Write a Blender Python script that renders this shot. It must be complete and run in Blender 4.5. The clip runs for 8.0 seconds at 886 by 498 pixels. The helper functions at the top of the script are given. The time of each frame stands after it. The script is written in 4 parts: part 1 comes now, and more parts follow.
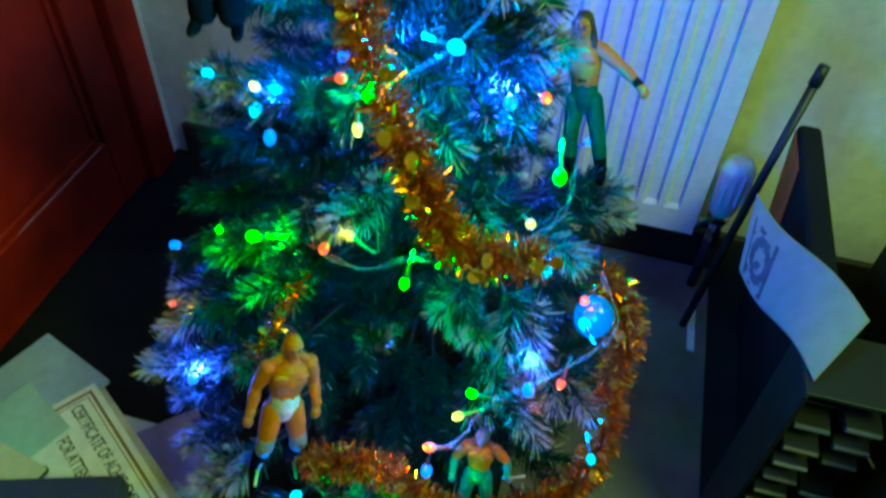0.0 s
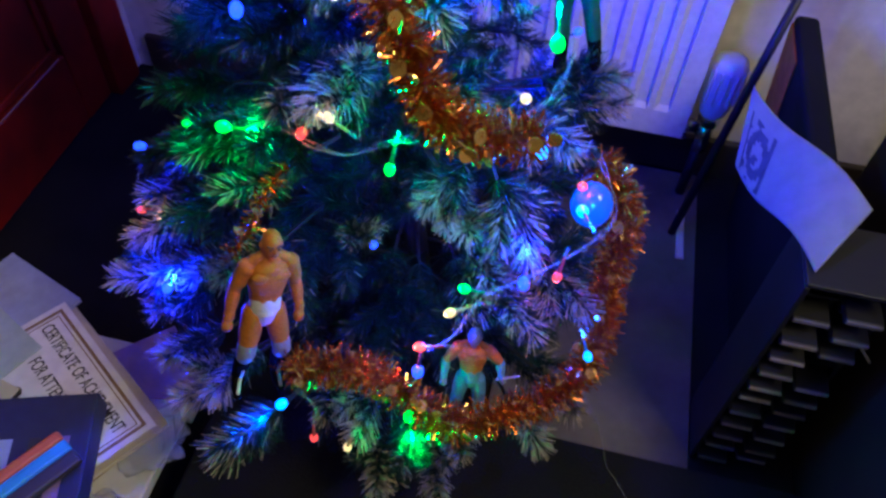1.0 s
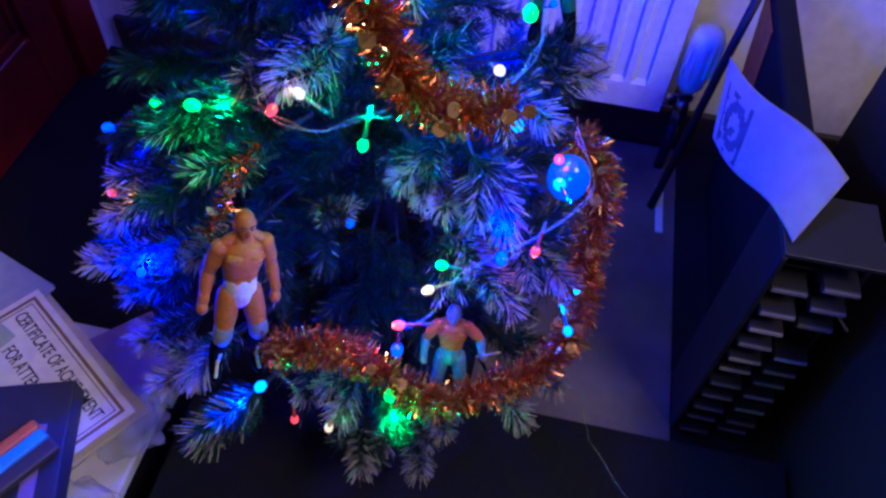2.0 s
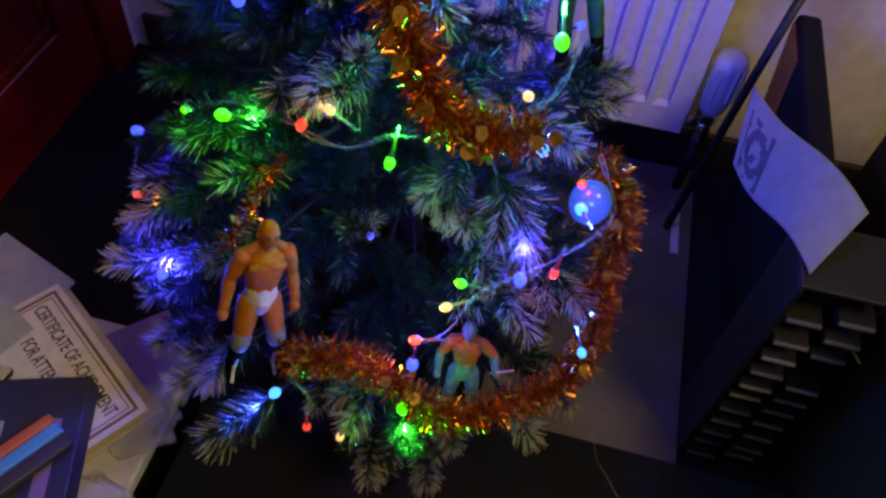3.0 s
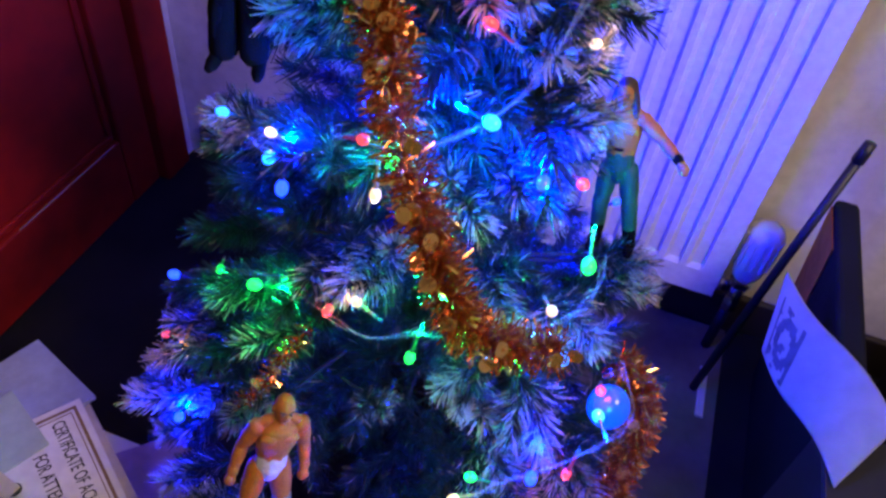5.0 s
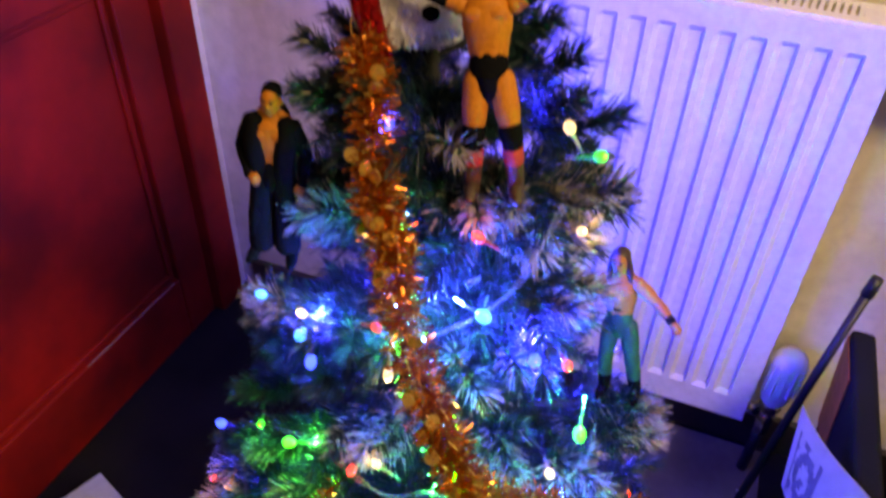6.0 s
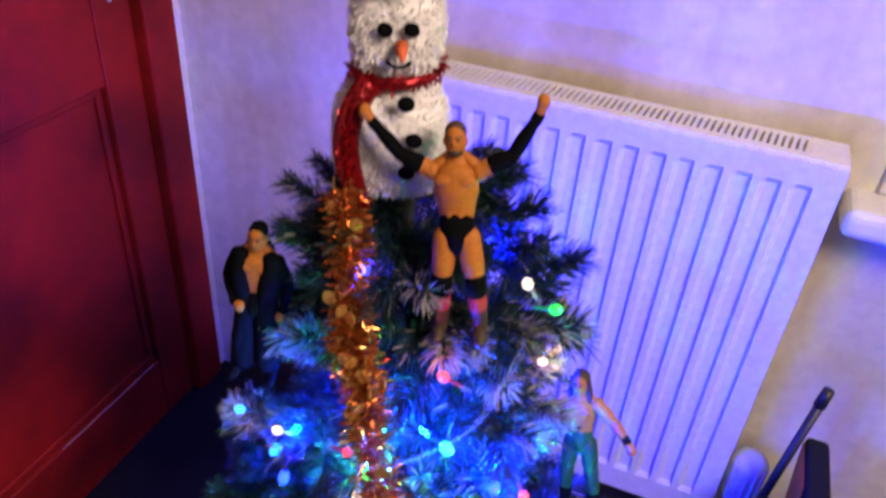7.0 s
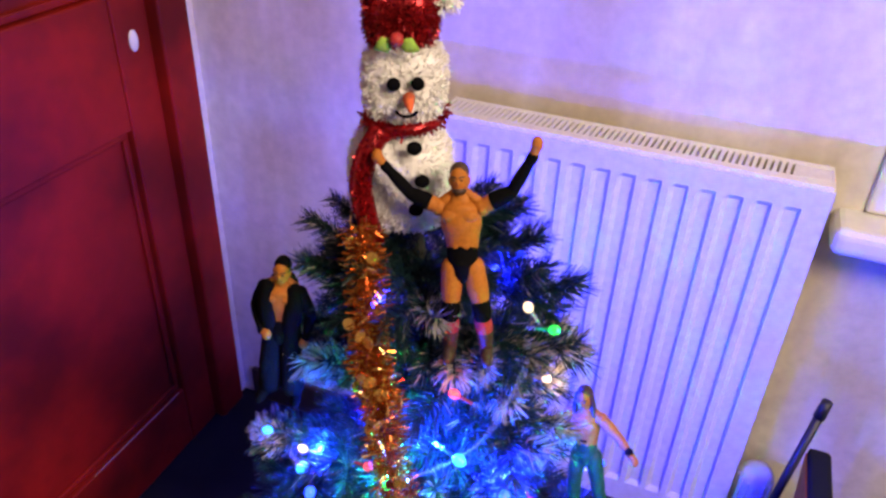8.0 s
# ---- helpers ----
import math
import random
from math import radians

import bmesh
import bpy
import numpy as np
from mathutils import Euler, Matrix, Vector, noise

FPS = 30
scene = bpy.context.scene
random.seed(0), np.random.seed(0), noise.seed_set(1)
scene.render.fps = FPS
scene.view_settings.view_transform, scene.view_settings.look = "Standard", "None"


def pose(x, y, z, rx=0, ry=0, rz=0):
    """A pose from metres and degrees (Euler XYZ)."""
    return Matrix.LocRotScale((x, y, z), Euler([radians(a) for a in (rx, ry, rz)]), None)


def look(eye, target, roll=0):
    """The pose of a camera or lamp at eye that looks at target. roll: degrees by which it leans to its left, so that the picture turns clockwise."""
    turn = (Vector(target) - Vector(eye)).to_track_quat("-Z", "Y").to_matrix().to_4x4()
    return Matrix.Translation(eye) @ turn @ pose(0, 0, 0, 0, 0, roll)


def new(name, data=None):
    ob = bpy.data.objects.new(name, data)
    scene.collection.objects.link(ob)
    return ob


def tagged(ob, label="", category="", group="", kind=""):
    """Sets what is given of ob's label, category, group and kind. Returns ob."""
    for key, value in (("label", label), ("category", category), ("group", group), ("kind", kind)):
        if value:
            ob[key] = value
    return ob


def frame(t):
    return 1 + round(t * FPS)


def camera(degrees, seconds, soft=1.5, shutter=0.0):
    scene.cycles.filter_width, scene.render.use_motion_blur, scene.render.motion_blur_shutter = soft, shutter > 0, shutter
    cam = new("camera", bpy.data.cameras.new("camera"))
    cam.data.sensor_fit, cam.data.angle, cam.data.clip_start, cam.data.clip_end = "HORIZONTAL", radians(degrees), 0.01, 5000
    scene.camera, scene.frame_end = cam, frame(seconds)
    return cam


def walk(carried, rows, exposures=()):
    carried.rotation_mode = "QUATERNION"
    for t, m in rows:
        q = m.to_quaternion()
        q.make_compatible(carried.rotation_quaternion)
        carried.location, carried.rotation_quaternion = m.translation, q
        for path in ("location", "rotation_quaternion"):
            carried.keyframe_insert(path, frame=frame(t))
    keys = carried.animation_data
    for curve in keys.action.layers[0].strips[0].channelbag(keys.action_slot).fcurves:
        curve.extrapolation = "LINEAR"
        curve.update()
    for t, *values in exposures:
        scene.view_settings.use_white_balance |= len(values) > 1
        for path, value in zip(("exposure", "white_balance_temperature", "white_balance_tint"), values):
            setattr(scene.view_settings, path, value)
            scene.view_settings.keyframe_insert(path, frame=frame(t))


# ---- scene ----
cam = camera(60.1, 8.0, soft=2.6, shutter=0.5)
PATH = [
    (0, (0.197, 0.142, 0.937), (-0.123, 1.491, -0.503), 2.9),
    (0.5, (0.198, 0.138, 0.902), (-0.087, 1.424, -0.604), 4.5),
    (1, (0.191, 0.142, 0.886), (-0.038, 1.381, -0.667), 3.7),
    (1.5, (0.196, 0.144, 0.879), (0.022, 1.356, -0.703), 3.3),
    (3, (0.186, 0.147, 0.89), (-0.016, 1.36, -0.688), 5.9),
    (3.5, (0.18, 0.159, 0.907), (-0.077, 1.428, -0.617), 3.8),
    (4, (0.179, 0.167, 0.92), (-0.108, 1.487, -0.555), 3.6),
    (4.2, (0.178, 0.167, 0.92), (-0.121, 1.501, -0.54), 3.8),
    (5.3, (0.174, 0.205, 0.952), (-0.179, 1.564, -0.472), 8.5),
    (5.5, (0.184, 0.205, 0.961), (-0.217, 1.573, -0.442), 5.6),
    (6, (0.204, 0.197, 1.032), (-0.343, 1.647, -0.232), 2.2),
    (6.5, (0.208, 0.192, 1.055), (-0.413, 1.668, -0.144), 0.8),
    (7, (0.21, 0.197, 1.102), (-0.335, 1.749, -0.037), 4.7),
    (7.5, (0.225, 0.168, 1.129), (-0.343, 1.77, 0.075), 3.4),
    (8, (0.227, 0.159, 1.135), (-0.364, 1.73, 0.047), 2.5),
]
walk(cam, [(t, look(eye, target, roll)) for t, eye, target, roll in PATH],
     [(0, 0.6, 100000, -125), (0.1, 0.5, 40000, -90), (0.2, 0.3, 13000, -70), (0.5, 0.32, 12000, -75), (0.7, 0.15, 6600, -15), (1, 0.22, 6400, -12), (1.2, 0.2, 11000, -50), (1.5, 0.2, 5000, 40), (1.7, 0.2, 5000, 40), (2.8, 0.0, 9000, -25), (3.0, -0.2, 13500, -14), (3.2, 0.0, 8000, -20), (3.3, 0.3, 40000, -75),
      (3.5, 0.55, 100000, -115), (3.6, 0.1, 5800, 0), (3.9, 0.2, 6500, -10), (4.0, 0.5, 60000, -80), (4.2, 0.3, 40000, -80), (4.5, 0.3, 6000, 10), (5.3, 0.7, 6200, 20), (5.5, 0.85, 6000, 28), (5.7, 0.9, 9000, -5), (5.8, 1.0, 60000, -60), (5.9, 0.95, 16000, -10), (6.0, 0.95, 10000, -2), (6.2, 1.1, 6500, 12),
      (6.5, 1.2, 6000, 24), (6.6, 1.15, 7500, 12), (6.7, 1.1, 25000, -25), (6.8, 1.08, 14000, -8), (6.9, 1.0, 7500, 12), (7, 0.93, 6300, 16), (7.5, 0.82, 6200, 16), (8, 1.06, 6700, 8)])

# ---- world and room light ----
world = bpy.data.worlds.new("world")
scene.world = world
world.use_nodes = True
world.node_tree.nodes["Background"].inputs[0].default_value = (0.9, 0.75, 0.6, 1)
world.node_tree.nodes["Background"].inputs[1].default_value = 0.004


def lamp(name, kind, place, power, colour, size, target=None):
    data = bpy.data.lights.new(name, kind)
    data.energy, data.color = power, colour
    if kind == "AREA":
        data.size = size
    else:
        data.shadow_soft_size = size
    ob = new(name, data)
    ob.matrix_world = look(place, target) if target else Matrix.Translation(place)
    return ob


BLUE, GREEN, CYAN = (0.004, 0.018, 1.0), (0.004, 1.0, 0.12), (0.01, 0.36, 1.0)
RED, AMBER, WARM = (1.0, 0.05, 0.06), (1.0, 0.42, 0.05), (1.0, 0.66, 0.32)
# unseen warm area light, added right of the camera as the room's light
lamp("warm_room_light", "AREA", (1.20, -0.02, 1.85), 20.0, (1.0, 0.77, 0.58), 0.55, (-0.1, 1.0, 0.95))


# ---- materials ----
def material(name, colour, rough=0.6, metal=0.0, dark=0.75, scale=30.0, bump=0.15, second=None, coarse=4.0, random_tone=0.0, sheen=0.0, spec=0.5):
    """A surface with grain and larger stains; second: the colour that the stains take."""
    m = bpy.data.materials.new(name)
    m.use_nodes = True
    n, l = m.node_tree.nodes, m.node_tree.links
    b = n["Principled BSDF"]
    b.inputs["Roughness"].default_value, b.inputs["Metallic"].default_value = rough, metal
    b.inputs["Specular IOR Level"].default_value = spec
    co = n.new("ShaderNodeTexCoord")
    fine, wide = n.new("ShaderNodeTexNoise"), n.new("ShaderNodeTexNoise")
    fine.inputs["Scale"].default_value, wide.inputs["Scale"].default_value = scale, coarse
    fine.inputs["Detail"].default_value, wide.inputs["Detail"].default_value = 4, 3
    for x in (fine, wide):
        l.new(co.outputs["Object"], x.inputs["Vector"])
    ramp = n.new("ShaderNodeValToRGB")
    ramp.color_ramp.elements[0].position, ramp.color_ramp.elements[1].position = 0.38, 0.66
    c2 = second or tuple(c * dark for c in colour)
    ramp.color_ramp.elements[0].color, ramp.color_ramp.elements[1].color = (*colour, 1), (*c2, 1)
    l.new(wide.outputs["Fac"], ramp.inputs["Fac"])
    mix = n.new("ShaderNodeMix")
    mix.data_type, mix.blend_type = "RGBA", "MULTIPLY"
    mix.inputs[0].default_value = 0.35
    l.new(ramp.outputs["Color"], mix.inputs[6])
    l.new(fine.outputs["Fac"], mix.inputs[7])
    out = mix.outputs[2]
    if random_tone:
        info, hsv, mul = n.new("ShaderNodeObjectInfo"), n.new("ShaderNodeHueSaturation"), n.new("ShaderNodeMapRange")
        mul.inputs["To Min"].default_value, mul.inputs["To Max"].default_value = 1 - random_tone, 1 + random_tone
        l.new(info.outputs["Random"], mul.inputs["Value"])
        l.new(mul.outputs["Result"], hsv.inputs["Value"])
        l.new(out, hsv.inputs["Color"])
        out = hsv.outputs["Color"]
    l.new(out, b.inputs["Base Color"])
    rr = n.new("ShaderNodeMapRange")
    rr.inputs["To Min"].default_value, rr.inputs["To Max"].default_value = max(0.02, rough - 0.1), min(1, rough + 0.12)
    l.new(wide.outputs["Fac"], rr.inputs["Value"])
    l.new(rr.outputs["Result"], b.inputs["Roughness"])
    if bump:
        bm_ = n.new("ShaderNodeBump")
        bm_.inputs["Strength"].default_value, bm_.inputs["Distance"].default_value = bump, 0.002
        l.new(fine.outputs["Fac"], bm_.inputs["Height"])
        l.new(bm_.outputs["Normal"], b.inputs["Normal"])
    return m


def glow(name, colour, strength, white=0.0):
    m = bpy.data.materials.new(name)
    m.use_nodes = True
    b = m.node_tree.nodes["Principled BSDF"]
    b.inputs["Base Color"].default_value = (*[0.03 + 0.10 * c for c in colour], 1)
    b.inputs["Emission Color"].default_value = (*[c * (1 - white) + white for c in colour], 1)
    b.inputs["Emission Strength"].default_value = strength
    b.inputs["Roughness"].default_value = 0.15
    return m


def clear(name, colour, rough, alpha):
    """Clear plastic seen as a thin skin."""
    m = bpy.data.materials.new(name)
    m.use_nodes = True
    b = m.node_tree.nodes["Principled BSDF"]
    b.inputs["Base Color"].default_value, b.inputs["Roughness"].default_value = (*colour, 1), rough
    b.inputs["Alpha"].default_value = alpha
    return m


WALL = material("wall_paint", (0.79, 0.75, 0.70), 0.75, second=(0.60, 0.53, 0.38), coarse=3.2, scale=60, bump=0.12)
# upright drip stains on the wallpaper
_n, _l = WALL.node_tree.nodes, WALL.node_tree.links
_map = _n.new("ShaderNodeMapping")
_map.inputs["Scale"].default_value = (2.6, 2.6, 0.7)
_wide = [x for x in _n if x.type == "TEX_NOISE" and abs(x.inputs["Scale"].default_value - 3.2) < 0.01][0]
_l.new([x for x in _n if x.type == "TEX_COORD"][0].outputs["Object"], _map.inputs["Vector"])
_l.new(_map.outputs["Vector"], _wide.inputs["Vector"])
CEILING = material("ceiling_paint", (0.75, 0.74, 0.70), 0.8, scale=50)
RED_PAINT = material("red_gloss_paint", (0.35, 0.012, 0.006), 0.52, dark=0.34, coarse=5, scale=45, bump=0.3, spec=0.22)
PALE_PINK = material("pale_pink_paint", (0.42, 0.20, 0.17), 0.6)
RADIATOR = material("white_enamel", (0.80, 0.79, 0.77), 0.36, dark=0.93, coarse=3, scale=90, bump=0.04)
# grey carpet coloured nearly black: the shade low in the room is included
SHADED_CARPET = material("shaded_grey_carpet", (0.020, 0.019, 0.020), 0.95, dark=0.7, coarse=9, scale=420, bump=0.9, spec=0.05)
BLACK = material("black_plastic", (0.012, 0.012, 0.014), 0.5, dark=0.7, scale=120, bump=0.1)
BLACK_CLOTH = material("black_cloth", (0.014, 0.014, 0.018), 0.92, dark=0.6, scale=300, bump=0.6, spec=0.1)
BROWN = material("dark_brown_veneer", (0.040, 0.028, 0.022), 0.5, dark=0.7, scale=25, bump=0.1)
WHITE_BOARD = material("white_board", (0.72, 0.70, 0.66), 0.6, dark=0.9, scale=40)
CHROME = material("chrome", (0.75, 0.75, 0.75), 0.15, 1.0, bump=0)
PLASTIC_WHITE = material("white_plastic", (0.78, 0.77, 0.74), 0.4, dark=0.95, bump=0.02)
PAPER = material("white_paper", (0.80, 0.79, 0.77), 0.7, dark=0.95, scale=60, bump=0.05)
NEEDLE = material("green_pvc_needle", (0.008, 0.032, 0.034), 0.45, dark=0.5, scale=20, bump=0, random_tone=0.35, spec=0.35)
FROST = material("frosted_needle_tip", (0.36, 0.315, 0.24), 0.65, dark=0.75, scale=20, bump=0, random_tone=0.2)
BARK = material("brown_stem_tape", (0.014, 0.016, 0.010), 0.8)
COPPER = material("copper_foil", (0.66, 0.175, 0.03), 0.19, 0.8, dark=0.7, coarse=60, bump=0)
GOLD = material("gold_foil", (1.0, 0.62, 0.17), 0.14, 0.75, dark=0.8, bump=0)
RED_FOIL = material("red_foil", (0.38, 0.008, 0.013), 0.28, 0.6, dark=0.6, coarse=60, bump=0)
WHITE_FOIL = material("white_tinsel", (0.92, 0.90, 0.87), 0.5, 0.0, dark=0.94, coarse=60, bump=0)
WIRE = clear("clear_wire", (0.60, 0.64, 0.70), 0.2, 0.10)


# ---- mesh helpers ----
def link(name, bm, mats, parent=None, smooth=False, label=""):
    me = bpy.data.meshes.new(name)
    bm.normal_update()
    bm.to_mesh(me)
    bm.free()
    for m in mats if isinstance(mats, (list, tuple)) else (mats,):
        me.materials.append(m)
    if smooth:
        me.polygons.foreach_set("use_smooth", [True] * len(me.polygons))
    ob = new(name, me)
    if parent:
        ob.parent = parent
    if label:
        tagged(ob, label)
    return ob


def part(name, bm, mats, parent, label="", smooth=False):
    return link(name, bm, mats, parent, smooth, label)


def empty(name, place, label, category, group="", kind=""):
    ob = new(name)
    ob.location = place
    ob.empty_display_size = 0.02
    return tagged(ob, label, category, group, kind)


def box(bm, lo, hi, bevel=0.0, mat=0, seg=2):
    r = bmesh.ops.create_cube(bm, size=1)
    v = r["verts"]
    for p in v:
        p.co = Vector([lo[i] + (p.co[i] + 0.5) * (hi[i] - lo[i]) for i in range(3)])
    fs = {f for p in v for f in p.link_faces}
    for f in fs:
        f.material_index = mat
    if bevel:
        es = {e for p in v for e in p.link_edges}
        for f in bmesh.ops.bevel(bm, geom=list(es), offset=bevel, segments=seg, affect="EDGES", profile=0.5)["faces"]:
            f.material_index = mat
    return bm


def boxed(lo, hi, bevel=0.0, seg=2):
    return box(bmesh.new(), lo, hi, bevel, 0, seg)


def smooth_path(points, steps=8):
    """Catmull-Rom through a few points."""
    p = [Vector(q) for q in points]
    p = [2 * p[0] - p[1], *p, 2 * p[-1] - p[-2]]
    out = []
    for i in range(1, len(p) - 2):
        a, b, c, d = p[i - 1:i + 3]
        for k in range(steps):
            t = k / steps
            out.append(0.5 * (2 * b + (c - a) * t + (2 * a - 5 * b + 4 * c - d) * t * t + (3 * b - a - 3 * c + d) * t ** 3))
    return out + [p[-2]]


def tube(bm, path, radius, sides=6, mat=0, flat=1.0, caps=True):
    """A tube along path; radius: a number or one for each point; flat squashes it along its second axis."""
    rings = []
    rad = radius if isinstance(radius, (list, tuple)) else [radius] * len(path)
    for i, p in enumerate(path):
        p = Vector(p)
        d = Vector(path[min(i + 1, len(path) - 1)]) - Vector(path[max(i - 1, 0)])
        d = d.normalized() if d.length > 1e-9 else Vector((0, 0, 1))
        ref = Vector((0, 1, 0)) if abs(d.y) < 0.8 else Vector((1, 0, 0))
        u = d.cross(ref).normalized()
        w = d.cross(u)
        rings.append([bm.verts.new(p + rad[i] * (u * math.cos(a) + flat * w * math.sin(a))) for a in [math.tau * k / sides for k in range(sides)]])
    for a, b in zip(rings, rings[1:]):
        for k in range(sides):
            bm.faces.new((a[k], a[(k + 1) % sides], b[(k + 1) % sides], b[k])).material_index = mat
    if caps:
        bm.faces.new(rings[0][::-1]).material_index = mat
        bm.faces.new(rings[-1]).material_index = mat
    return bm


def ball(bm, centre, r, mat=0, u=14, v=10, squash=(1, 1, 1)):
    res = bmesh.ops.create_uvsphere(bm, u_segments=u, v_segments=v, radius=1)
    for p in res["verts"]:
        p.co = Vector(centre) + Vector([r * squash[i] * p.co[i] for i in range(3)])
    for f in {f for p in res["verts"] for f in p.link_faces}:
        f.material_index = mat
    return bm


def limb(bm, nodes, mat=0, sides=12, flat=1.0):
    """A rounded limb through nodes of (place, radius), with round ends."""
    pts = smooth_path([n[0] for n in nodes], 5)
    count = len(pts) - 1
    radii = []
    for i in range(len(pts)):
        f = i / count * (len(nodes) - 1)
        k = min(int(f), len(nodes) - 2)
        g = f - k
        g = g * g * (3 - 2 * g)
        radii.append(nodes[k][1] * (1 - g) + nodes[k + 1][1] * g)
    a, b = pts[0], pts[-1]
    da, db = (pts[0] - pts[1]).normalized(), (pts[-1] - pts[-2]).normalized()
    head = [(a + da * radii[0] * s, radii[0] * math.sqrt(max(0.02, 1 - s * s))) for s in (0.97, 0.7, 0.35)]
    tail = [(b + db * radii[-1] * s, radii[-1] * math.sqrt(max(0.02, 1 - s * s))) for s in (0.35, 0.7, 0.97)]
    full = head + list(zip(pts, radii)) + tail
    return tube(bm, [f[0] for f in full], [f[1] for f in full], sides, mat, flat)


# ---- the room ----
WY, WX = 1.125, -0.566           # back wall, wall with the red door


def structure(name, bm, mat, label, category):
    return tagged(link(name, bm, mat), label, category, kind="structure")


structure("floor", boxed((-0.8, -2.6, -0.1), (2.4, 1.32, 0.0)), SHADED_CARPET, "grey-brown carpeted floor of the room, coloured dark as if shaded", "floor")
structure("ceiling", boxed((-0.8, -2.6, 2.4), (2.4, 1.32, 2.5)), CEILING, "plain white ceiling of the room", "ceiling")
structure("wall_south", boxed((-0.8, -2.7, 0), (2.4, -2.6, 2.4)), WALL, "plain painted wall behind the camera", "wall")
structure("wall_east", boxed((2.4, -2.7, 0), (2.5, 1.32, 2.4)), WALL, "plain painted wall at the far side", "wall")
bm = bmesh.new()
WIN = (0.432, 0.676, 1.65)      # window: left side, sill height, head
box(bm, (-0.8, WY, 0), (WIN[0], WY + 0.12, 2.4))
box(bm, (WIN[0], WY, 0), (1.45, WY + 0.12, WIN[1] - 0.04))
box(bm, (WIN[0], WY, WIN[2]), (1.45, WY + 0.12, 2.4))
box(bm, (1.45, WY, 0), (2.4, WY + 0.12, 2.4))
structure("wall_north", bm, WALL, "stained cream painted wall behind the radiator", "wall")

# the wall with the red door: an opening with an architrave and a panelled leaf
DY0, DY1 = 0.26, 1.048
bm = bmesh.new()
box(bm, (WX - 0.12, DY1, 0), (WX, WY, 2.4))
box(bm, (WX - 0.12, -2.6, 0), (WX, DY0 - 0.03, 2.4))
box(bm, (WX - 0.12, DY0 - 0.03, 2.03), (WX, DY1, 2.4))
structure("wall_west", bm, WALL, "painted wall with the red door", "wall")


def red_door():
    thing = empty("door_1", (WX, 0.65, 0), "closed red painted panel door with worn gloss paint", "door", kind="structure")
    thing.location = (0, 0, 0)
    x = WX
    bm = bmesh.new()
    box(bm, (x - 0.05, DY1 - 0.012, 0), (x + 0.012, DY1 + 0.052, 2.08), 0.004)
    part("door_frame", bm, RED_PAINT, thing)
    part("door_frame", box(bmesh.new(), (x - 0.05, DY0 - 0.085, 0), (x + 0.012, DY0 - 0.022, 2.08), 0.004), RED_PAINT, thing)
    part("door_frame", box(bmesh.new(), (x - 0.05, DY0 - 0.021, 2.02), (x + 0.012, DY1 - 0.013, 2.08), 0.004), RED_PAINT, thing)
    f = x - 0.004                                   # face of stiles and rails
    for lo, hi in (((DY0 - 0.018, 0.0), (DY0 + 0.075, 2.015)), ((DY1 - 0.087, 0.0), (DY1 - 0.018, 2.015))):
        part("stile", box(bmesh.new(), (f - 0.04, lo[0], lo[1] + 0.006), (f, hi[0], hi[1]), 0.003), RED_PAINT, thing)
    for z0, z1 in ((0.006, 0.137), (0.65, 0.845), (1.86, 2.015)):
        part("rail", box(bmesh.new(), (f - 0.04, DY0 + 0.076, z0), (f - 0.001, DY1 - 0.088, z1), 0.003), RED_PAINT, thing)
    for z0, z1 in ((0.138, 0.649), (0.846, 1.859)):
        bm = bmesh.new()
        box(bm, (f - 0.03, DY0 + 0.077, z0), (f - 0.016, DY1 - 0.089, z1))
        part("panel", bm, RED_PAINT, thing)
        # moulding round the panel
        y0, y1 = DY0 + 0.077, DY1 - 0.089
        for a, b in (((y0, z0), (y1, z0 + 0.012)), ((y0, z1 - 0.012), (y1, z1)), ((y0, z0 + 0.012), (y0 + 0.012, z1 - 0.012)), ((y1 - 0.012, z0 + 0.012), (y1, z1 - 0.012))):
            part("moulding", box(bmesh.new(), (f - 0.016, a[0], a[1]), (f - 0.009, b[0], b[1]), 0.003), RED_PAINT, thing)
    # thin pale pink strip along the bottom of the lower panel
    part("pale_edge", box(bmesh.new(), (f + 0.0002, 0.735, 0.1385), (f + 0.0012, 0.945, 0.1415), 0.0005), PALE_PINK, thing, "pale pink edge of the moulding")
    bm = bmesh.new()
    ball(bm, (f + 0.001, 0.993, 0.776), 0.016, squash=(0.28, 0.55, 1.0))
    part("keyhole_plate", bm, PLASTIC_WHITE, thing, "small white oval keyhole cover", True)
    return thing


red_door()


